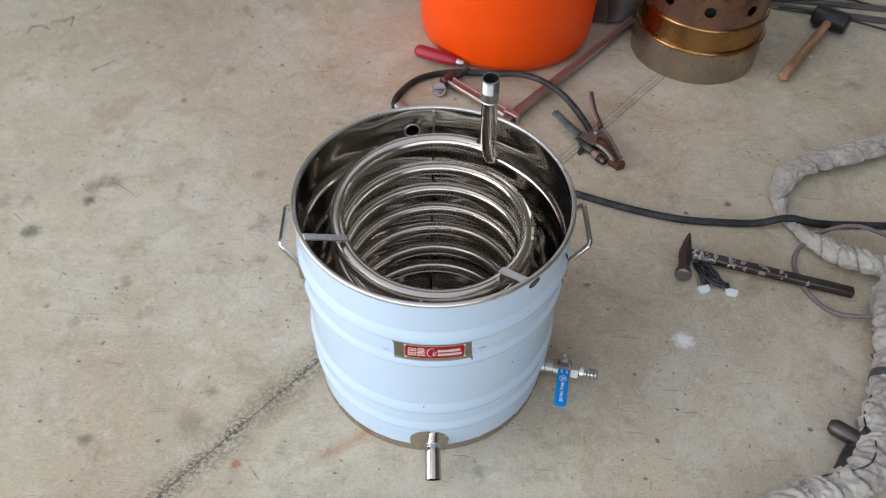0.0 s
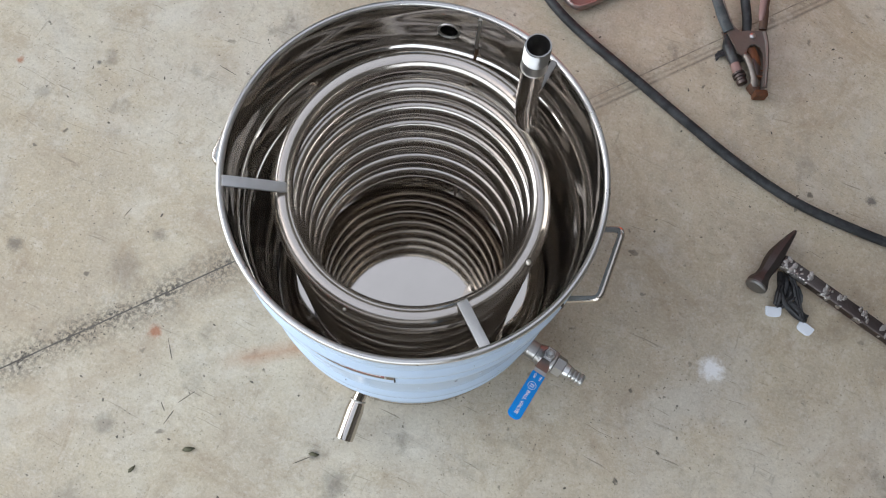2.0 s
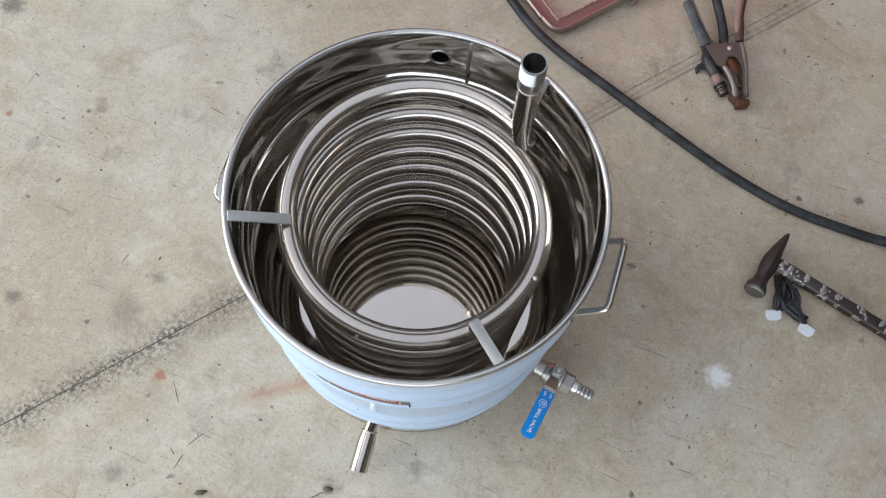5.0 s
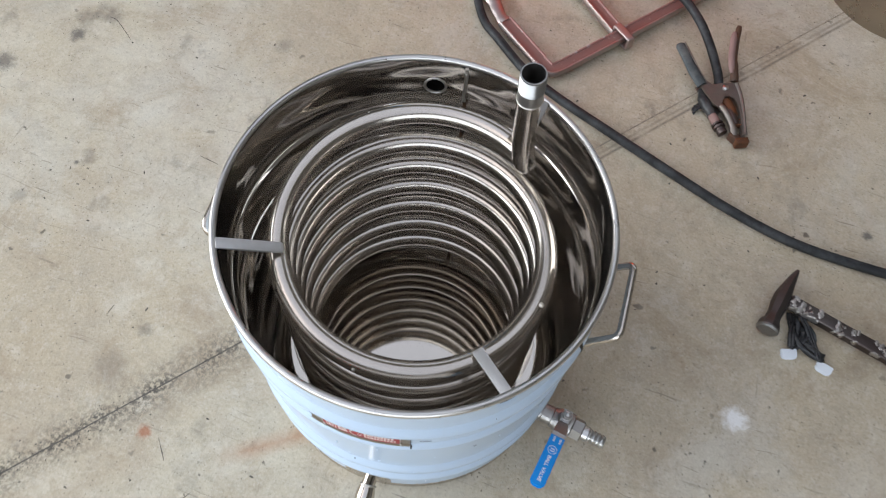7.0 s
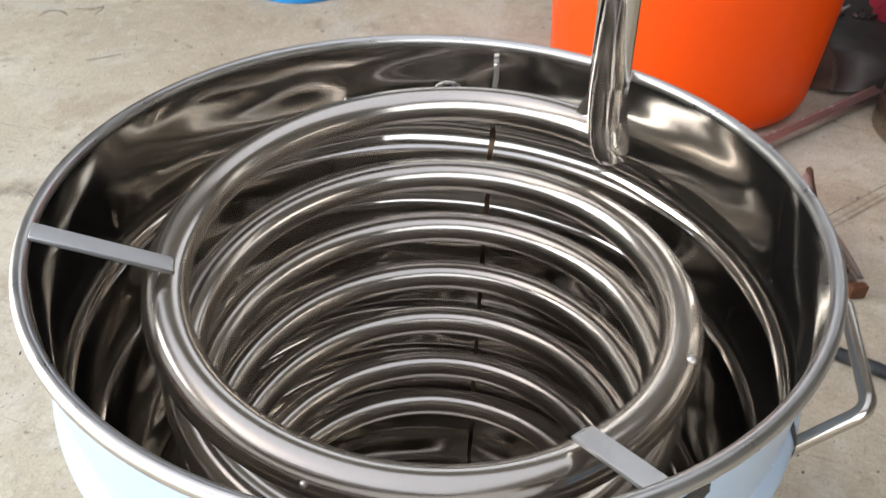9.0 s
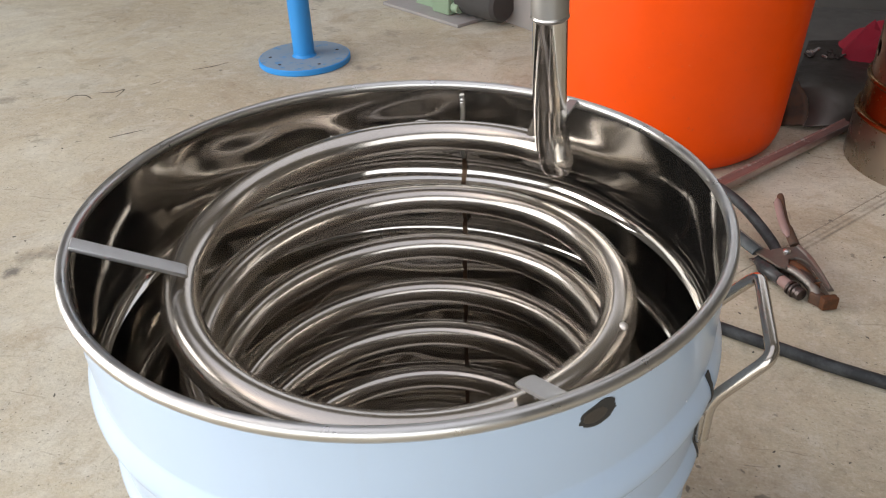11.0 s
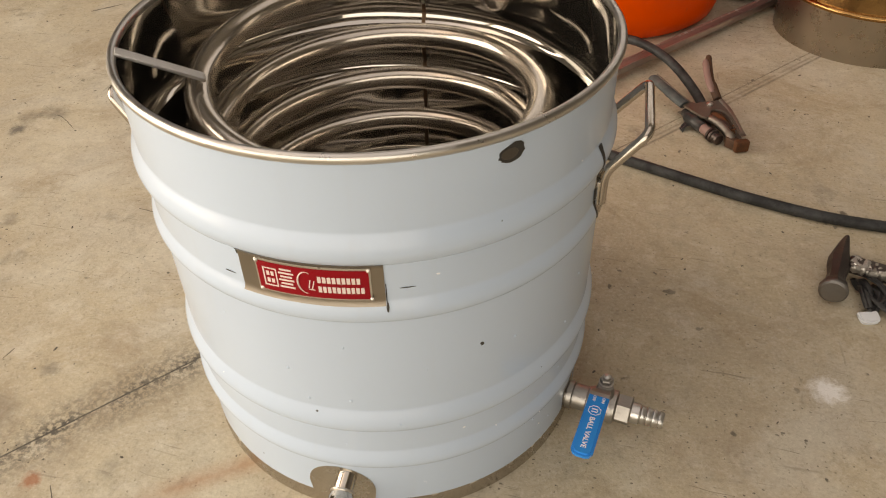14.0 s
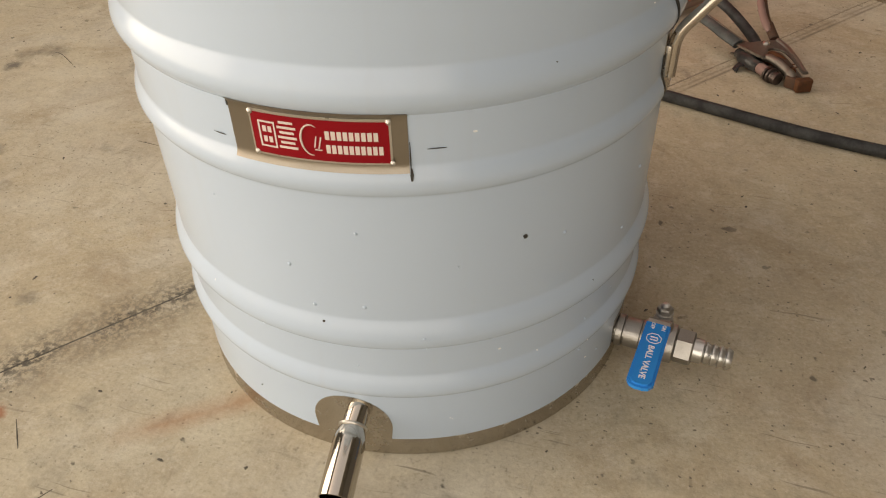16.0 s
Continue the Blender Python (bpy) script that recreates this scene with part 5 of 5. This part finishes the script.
def goggles():
    t = thing("crumpled_strap", (0.56, 0.22, 0), "crumpled black plastic strap with two white pads beside the hammer", "strap")
    crumpled_strip([(0.535, 0.262, 0.006), (0.542, 0.235, 0.010), (0.553, 0.215, 0.012), (0.575, 0.205, 0.010), (0.594, 0.203, 0.006)], 0.016, BLACK_PLASTIC, 1, "strap", "crumpled black strap", t)
    crumpled_strip([(0.548, 0.252, 0.005), (0.558, 0.232, 0.014), (0.550, 0.212, 0.008), (0.545, 0.200, 0.006)], 0.014, BLACK_PLASTIC, 2, "strap", "crumpled black strap", t)
    crumpled_strip([(0.562, 0.250, 0.004), (0.572, 0.226, 0.010), (0.560, 0.210, 0.006)], 0.010, GRIP_GREY, 3, "strap", "grey strap", t)
    crumpled_strip([(0.545, 0.258, 0.016), (0.556, 0.240, 0.020), (0.571, 0.222, 0.012), (0.586, 0.199, 0.010)], 0.009, BLACK_PLASTIC, 7, "strap", "crumpled black strap", t)
    crumpled_strip([(0.538, 0.244, 0.010), (0.536, 0.222, 0.016), (0.541, 0.204, 0.010)], 0.010, BLACK_PLASTIC, 9, "strap", "crumpled black strap", t)
    for x, y, a in ((0.541, 0.196, 20), (0.597, 0.192, -15)):
        o = [(0.0125 * math.copysign(abs(math.cos(q)) ** 0.6, math.cos(q)), 0.0105 * math.copysign(abs(math.sin(q)) ** 0.6, math.sin(q))) for q in [2 * math.pi * i / 18 for i in range(18)]]
        part("pad", slab([(px, min(py, 0.006)) for px, py in o], pose(x, y, 0.001, 12, 0, a), 0.0, 0.007, 0.0015), WHITE_FOAM, t, "white foam pad")


def mallet():
    t = thing("rubber_mallet", (1.0, 1.15, 0), "black rubber mallet with a worn wooden handle on the floor", "mallet")
    h0, h1 = Vector((0.855, 0.925, 0.018)), Vector((1.040, 1.190, 0.034))
    w = (h1 - h0).normalized()
    part("handle", sweep([h0, h0 + w * 0.004, h0 + w * 0.06, h0 + w * 0.18, h1], [0.011, 0.0145, 0.0150, 0.0130, 0.0120], 14, squash=0.85), WOOD, t, "worn wooden handle")
    side = Vector((w.y, -w.x, 0)).normalized()
    c = h1 + w * 0.005
    part("head", sweep([c - side * 0.049, c - side * 0.045, c - side * 0.03, c + side * 0.03, c + side * 0.045, c + side * 0.049], [0.023, 0.028, 0.0300, 0.0300, 0.028, 0.023], 28), MALLET_RUBBER, t, "black rubber head")


def canvas_sleeve(name, pts, r, seed, label, thin=()):
    line = glide(pts, 34)
    girth = [r * (1 - sum(cut * math.exp(-((p - Vector(at)).length / reach) ** 2) for at, cut, reach in thin)) for p in line]

    def ridge(i, a):
        s = i * 0.0574
        v = Vector((s * 1.3, math.cos(a) * 0.9, math.sin(a) * 0.9 + seed * 7))
        wrap = (i / 23.0 + a / (2 * math.pi) + 0.9 * noise.noise(Vector((s * 0.5, seed, 0)))) % 1.0
        lap = min(1.0, wrap / 0.10) * (1.0 - 0.42 * wrap)
        crease = abs(noise.noise(Vector((s * 2.2 - 1.2 * math.cos(a), 1.5 * math.cos(a), 1.5 * math.sin(a) + seed)))) ** 0.6
        return 0.58 + 0.56 * lap + 0.16 * noise.noise(v) + 0.34 * crease + 0.08 * noise.noise(v * 3.1)

    t = thing(name, pts[0], label, "cable sleeve", group="canvas cable sleeves")
    part("cover", sweep(line, girth, 64, squash=0.85, ridge=ridge), SLEEVE, t, "twisted canvas cover", angle=45)
    cord = []
    for i in [] if seed == 1 else range(len(line) // 3, len(line) * 2 // 3):
        w = (line[min(i + 1, len(line) - 1)] - line[i - 1]).normalized()
        side = Vector((w.y, -w.x, 0))
        a = 0.9 + 0.5 * math.sin(i * 0.045 + seed)
        cord.append(line[i] + side * girth[i] * 1.1 * math.cos(a) + Vector((0, 0, girth[i] * 0.97 * math.sin(a))))
    if cord:
        part("lacing_cord", sweep(cord, 0.0016, 6), CABLE_BLACK, t, "dark lacing cord")


def sleeves():
    canvas_sleeve("canvas_sleeve", [(1.75, 1.12, 0.030), (1.45, 0.92, 0.030), (1.20, 0.745, 0.030), (1.037, 0.662, 0.030), (0.933, 0.612, 0.030), (0.848, 0.580, 0.029), (0.785, 0.538, 0.026), (0.752, 0.480, 0.018), (0.748, 0.418, 0.0100),
                                    (0.778, 0.352, 0.017), (0.822, 0.297, 0.030), (0.880, 0.270, 0.034), (0.95, 0.245, 0.034), (1.02, 0.20, 0.032), (1.06, 0.12, 0.03)], 0.0225, 1, "grey canvas sleeve wrapped in folds round cables", (((0.750, 0.398, 0.0105), 0.60, 0.080),))
    canvas_sleeve("canvas_sleeve", [(0.935, 0.235, 0.032), (0.890, 0.165, 0.036), (0.872, 0.080, 0.034), (0.848, 0.000, 0.032), (0.815, -0.065, 0.032), (0.785, -0.120, 0.032), (0.770, -0.165, 0.034), (0.735, -0.215, 0.034), (0.665, -0.250, 0.034),
                                    (0.60, -0.275, 0.034), (0.50, -0.32, 0.034), (0.36, -0.40, 0.033), (0.25, -0.50, 0.033)], 0.0265, 4, "grey canvas sleeve wrapped in folds round cables")
    t = thing("hose_coupling", (0.73, -0.15, 0), "grimy dark hose coupling between two sleeves", "coupling")
    part("coupling_body", sweep([(0.705, -0.118, 0.030), (0.712, -0.124, 0.032), (0.735, -0.140, 0.032), (0.756, -0.150, 0.030)], [0.010, 0.0155, 0.0155, 0.012], 14), IRON, t, "dark metal coupling")
    part("rubber_tail", sweep(glide([(0.745, -0.150, 0.024), (0.728, -0.172, 0.020), (0.712, -0.196, 0.018), (0.690, -0.222, 0.016)], 5), 0.0135, 12), CABLE_BLACK, t, "black rubber hose tail")
    part("clip_band", sweep([(0.752, -0.132, 0.034), (0.770, -0.147, 0.034)], 0.016, 14), CABLE_BLACK, t)
    solo("tie_band", sweep([(0.8395, -0.015, 0.032), (0.8330, -0.028, 0.032)], 0.0345, 20, squash=0.85), GRIP_GREY, "dark tape band round the canvas sleeve", "tape")
    cable("thin_cable", [(1.40, 0.20, 0.006), (1.10, 0.29, 0.006), (0.953, 0.348, 0.030), (0.876, 0.366, 0.040), (0.800, 0.350, 0.022), (0.746, 0.295, 0.008), (0.748, 0.212, 0.006), (0.796, 0.151, 0.006), (0.886, 0.123, 0.040), (0.96, 0.112, 0.06), (1.1, 0.09, 0.01)],
          0.0046, CABLE_MAUVE, "thin mauve-grey cable in a loose loop", "cable")


def blue_pole():
    c = (-0.750, 1.324)
    t = thing("blue_post", (*c, 0), "blue painted steel post on a round floor plate", "post")
    plate = part("floor_plate", lathe([(0.0, 0.0), (0.112, 0.0), (0.1145, 0.002), (0.1145, 0.013), (0.1125, 0.015), (0.0, 0.015)], 64, c), POLE_BLUE, t, "thick round blue floor plate")
    part("plate_dust", lathe([(0.0, 0.0157), (0.105, 0.0157), (0.1115, 0.0153), (0.1115, 0.0148), (0.0, 0.0148)], 64, c), POLE_DUSTY, plate, "dusty worn top face")
    part("post", lathe([(0.0265, 0.012), (0.0265, 1.15), (0.0, 1.15)], 32, c), POLE_BLUE, t, "blue gloss steel tube")
    part("weld", lathe([(0.0262, 0.022), (0.0290, 0.018), (0.0310, 0.0155)], 32, c), POLE_BLUE, t)
    # raised dark discs stand for the shade in the bolt holes
    for a in (205, 250, 320, 40, 130):
        p = Vector((*c, 0)) + polar(0.085, a, 0.0158)
        part("bolt_hole_shade", sweep([p, p + Vector((0, 0, 0.0008))], 0.0042, 10), DARK_VOID, t)


def far_things():
    t = thing("green_machine", (-0.55, 1.80, 0), "green painted machine foot on a flat grey base plate", "machine")
    m = pose(-0.535, 1.83, 0, 0, 0, -32)
    part("base_plate", box(m @ pose(0, 0, 0.005), 0.34, 0.20, 0.010, 0.002), GREY_SHEET, t, "flat grey base plate")
    part("foot", box(m @ pose(0.055, -0.01, 0.11), 0.075, 0.11, 0.20, 0.008), MACHINE_GREEN, t, "green casting")
    part("foot_web", slab([(-0.09, 0.0), (0.03, 0.0), (0.03, 0.16), (-0.02, 0.06)], m @ pose(0.0, -0.03, 0.010, 90, 0, 0), -0.006, 0.006, 0.002), MACHINE_GREEN, t, "green stiffening web")
    part("motor", sweep([m @ Vector((0.10, -0.01, 0.062)), m @ Vector((0.11, -0.01, 0.062)), m @ Vector((0.25, -0.01, 0.062)), m @ Vector((0.26, -0.01, 0.062))], [0.042, 0.05, 0.05, 0.042], 24), DARK_VOID, t, "dark round motor end")
    part("bolt_lug", sweep([m @ Vector((0.10, -0.05, 0.035)), m @ Vector((0.125, -0.05, 0.035))], 0.014, 12), MACHINE_GREEN, t)

    t = thing("sheet_metal_box", (-0.22, 1.72, 0), "plain grey sheet-metal box on the floor", "box")
    m = pose(-0.255, 1.78, 0, 0, 0, -38)
    part("box_body", box(m @ pose(0, 0, 0.13), 0.30, 0.16, 0.26, 0.003), GREY_SHEET, t, "folded grey sheet metal")
    part("box_edge", box(m @ pose(0.15, -0.072, 0.13), 0.006, 0.02, 0.262, 0.001), DULL_STEEL, t, "bare folded edge")

    t = thing("bent_sheet", (0.50, 1.36, 0), "curved dark sheet-metal trough lying on the floor", "sheet metal")
    edge = glide([(0.408, 1.148, 0.010), (0.4145, 1.172, 0.032), (0.409, 1.207, 0.052), (0.397, 1.245, 0.060), (0.400, 1.33, 0.056), (0.420, 1.45, 0.046), (0.445, 1.60, 0.040)], 5)
    verts = [p + Vector((0.30 * q / 4, 0.105 * q / 4, -0.002 * q)) for p in edge for q in range(5)]
    faces = [(i * 5 + q, i * 5 + q + 1, i * 5 + q + 6, i * 5 + q + 5) for i in range(len(edge) - 1) for q in range(4)]
    ob = part("sheet", from_lists(verts, faces), BENT_DARK, t, "curved dark worn sheet")
    so = ob.modifiers.new("thick", "SOLIDIFY")
    so.thickness = 0.002
    part("bright_edge", sweep([p + Vector((-0.0012, -0.0004, 0.0004)) for p in edge[:17]], 0.0011, 6), CLAMP_STEEL, t, "bright cut edge")
    verts = [p + Vector((-0.042 * q / 4, 0.012 * q / 4, -0.003 * q)) for p in edge[1:17] for q in range(5)]
    faces = [(i * 5 + q, i * 5 + q + 1, i * 5 + q + 6, i * 5 + q + 5) for i in range(15) for q in range(4)]
    ob = part("curl", from_lists(verts, faces), RUSTY, t, "rusty inner curl")
    so = ob.modifiers.new("thick", "SOLIDIFY")
    so.thickness = 0.002
    t = thing("steel_sheet", (0.62, 1.60, 0), "dark grey steel sheet with dirt leaning over the floor", "sheet metal")
    part("sheet", box(pose(0.66, 1.62, 0.020, 4, 0, -4), 0.56, 0.54, 0.004, 0.001), DARK_SHEET, t)
    part("back_edge", box(pose(0.66, 1.885, 0.060, 0, 0, -4), 0.56, 0.006, 0.075, 0.001), DARK_SHEET, t, "turned-up back edge")

    t = thing("metal_scraps", (0.47, 1.55, 0.05), "small heap of dark metal scraps on the sheet", "scrap metal")
    rng = random.Random(8)
    for i in range(12):
        part("scrap", box(pose(0.462 + rng.uniform(-0.03, 0.05), 1.475 + rng.uniform(-0.03, 0.03), 0.048 + rng.uniform(0, 0.006), rng.uniform(-20, 20), rng.uniform(-20, 20), rng.uniform(0, 180)), rng.uniform(0.008, 0.024), rng.uniform(0.006, 0.014), 0.005, 0.001, 1), IRON if i % 3 else CLAMP_STEEL, t)

    t = thing("red_rag", (0.66, 1.62, 0), "crumpled red rag lying on the steel sheet", "rag")
    verts, faces = [], []
    for i in range(19):
        for j in range(15):
            x, y = (i / 18 - 0.5) * 0.28, (j / 14 - 0.5) * 0.20
            edge_ = max(0.0, 1 - (abs(i - 9) / 9) ** 3) * max(0.0, 1 - (abs(j - 7) / 7) ** 3)
            verts.append((0.640 + x, 1.535 + y, 0.030 + edge_ * (0.075 + 0.05 * noise.noise(Vector((i * 0.42, j * 0.42, 3))))))
    faces = [(i * 15 + j, i * 15 + j + 1, (i + 1) * 15 + j + 1, (i + 1) * 15 + j) for i in range(18) for j in range(14)]
    part("cloth", from_lists(verts, faces), RED_CLOTH, t)

    # plain dark box put where the gap behind the sheet is black
    t = thing("dark_back_box", (0.55, 2.1, 0), "dark box filling the black gap behind the tub", "cabinet")
    part("back_box_body", box(pose(0.62, 2.12, 0.45), 0.9, 0.4, 0.86, 0.006), DARK_VOID, t, "dark steel body")
    part("plinth", box(pose(0.62, 2.10, 0.012), 0.86, 0.36, 0.024, 0.002), DARK_VOID, t)

    # flat bars by the mallet
    for i, (a, b) in enumerate((((0.905, 1.300, 0.006), (1.30, 1.235, 0.006)), ((0.90, 1.345, 0.005), (1.42, 1.300, 0.005)))):
        a, b = Vector(a), Vector(b)
        solo("flat_bar", box(basis((a + b) / 2, b - a), (b - a).length, 0.024, 0.008, 0.0015), BAR_GREY, "dull grey steel flat bar lying on the floor", "metal bar", group="steel bars by the wall")
    cable("thin_wire", [(0.86, 1.36, 0.004), (0.95, 1.32, 0.012), (1.02, 1.335, 0.016), (1.10, 1.36, 0.012), (1.22, 1.33, 0.004), (1.36, 1.27, 0.003)], 0.0035, CABLE_BLACK, "thin black wire on the floor", "wire")
    cable("thin_wire", [(0.92, 1.28, 0.012), (1.00, 1.268, 0.014), (1.12, 1.225, 0.014), (1.24, 1.19, 0.006), (1.45, 1.14, 0.004)], 0.003, CABLE_BLACK, "thin black wire on the floor", "wire")
    cable("thin_wire", [(1.20, 1.10, 0.003), (1.30, 1.04, 0.003), (1.42, 1.00, 0.003), (1.7, 0.92, 0.003)], 0.003, CABLE_BLACK, "thin black wire on the floor", "wire")


def litter():
    """Leaf scraps and crumbs on the concrete."""
    for x, y, a, s in ((-0.178, -0.385, 30, 1.0), (-0.010, -0.313, 15, 0.8), (-0.237, -0.444, 70, 0.7)):
        verts = [pose(x, y, 0.0012, 0, 0, a) @ Vector((u * s, v * s, w * s)) for u, v, w in ((-0.010, 0, 0), (-0.004, 0.004, 0.003), (0.004, 0.0035, 0.001), (0.011, 0.001, 0.004), (0.003, -0.0035, 0.002), (-0.005, -0.003, 0.0))]
        ob = solo("leaf_scrap", from_lists(verts, [(0, 1, 5), (1, 4, 5), (1, 2, 4), (2, 3, 4)]), LEAF, "small dry leaf scrap on the concrete", "leaf", group="leaf scraps")
        so = ob.modifiers.new("thick", "SOLIDIFY")
        so.thickness = 0.0006


def grit():
    """Dark crumbs strewn on the concrete, and the strokes of old scuffs."""
    rng = random.Random(21)
    verts, faces = [], []
    spots = [(rng.uniform(-1.15, 0.95), rng.uniform(-0.62, 1.05), rng.uniform(0.0006, 0.0019)) for _ in range(230)]
    # thicker along the joint, before the drum
    for _ in range(300):
        along, off = rng.uniform(-0.75, 0.13), rng.gauss(0.0, 0.014)
        p = JOINT_A + JOINT_D * along + JOINT_N * off
        spots.append((p.x, p.y, rng.uniform(0.0004, 0.0013)))
    for x, y, r in spots:
        if math.hypot(x, y) < 0.212:
            continue
        base, n, turn, long = len(verts), 7, rng.uniform(0, math.pi), rng.uniform(1.0, 2.6)
        for q in range(n):
            a = 2 * math.pi * q / n
            k = r * rng.uniform(0.6, 1.2)
            u, v = k * long * math.cos(a), k * math.sin(a)
            verts.append((x + u * math.cos(turn) - v * math.sin(turn), y + u * math.sin(turn) + v * math.cos(turn), 0.0))
        verts.append((x, y, r * 0.45))
        faces += [(base + q, base + (q + 1) % n, base + n) for q in range(n)]
    crumbs = from_lists(verts, faces)
    strokes = []
    for line in SCUFFS:
        pts = glide([(x, y, 0.0002) for x, y in line], 8)
        w = 0.0007 + 0.0013 * min(1.0, (pts[-1] - pts[0]).length / 0.05) * (1.0 if line[0][1] > 0.7 else 0.0)
        strokes.append(sweep(pts, [w * (0.35 + 0.65 * math.sin(math.pi * (i + 0.4) / len(pts))) * (1 + 0.5 * noise.noise(p * 90)) for i, p in enumerate(pts)], 6, squash=0.25))
    solo("floor_grit", join(crumbs, *strokes), GRIT, "dark dirt crumbs and scuff strokes on the concrete", "dirt", kind="stuff")


# old scuffs on the floor, each a line of ground points
SCUFFS = (
    ((-1.183, 0.960), (-1.184, 0.990), (-1.159, 0.998), (-1.132, 0.984)),
    ((-1.142, 1.023), (-1.107, 1.029), (-1.091, 1.051), (-1.081, 1.003)),
    ((-0.953, 0.806), (-0.906, 0.856)),
    ((-1.049, 1.090), (-1.034, 1.116)),
    ((-1.004, 1.204), (-0.966, 1.237), (-0.939, 1.273)),
    ((-0.754, 0.398), (-0.735, 0.394), (-0.692, 0.365)),
    ((-0.931, 0.288), (-0.908, 0.269)),
    ((-0.291, -0.256), (-0.268, -0.282)),
    ((-0.250, -0.343), (-0.239, -0.352)),
    ((-0.227, -0.333), (-0.213, -0.308)),
    ((-0.230, -0.370), (-0.227, -0.346)),
    ((-0.031, -0.337), (-0.014, -0.319)),
    ((-0.459, 0.188), (-0.424, 0.184)),
    ((-0.456, -0.118), (-0.453, -0.100)),
)
GRIT = rubber("floor_dirt", (0.10, 0.088, 0.072), 0.9, (0.20, 0.175, 0.14))
LEAF = paint("dry_leaf", (0.10, 0.095, 0.055), 0.8, dirt=0.5)

hall()
drum()
orange_tub()
steel_ring()
f_clamp()
welding_cable()
earth_clamp()
hammer()
goggles()
mallet()
sleeves()
blue_pole()
far_things()
litter()
grit()
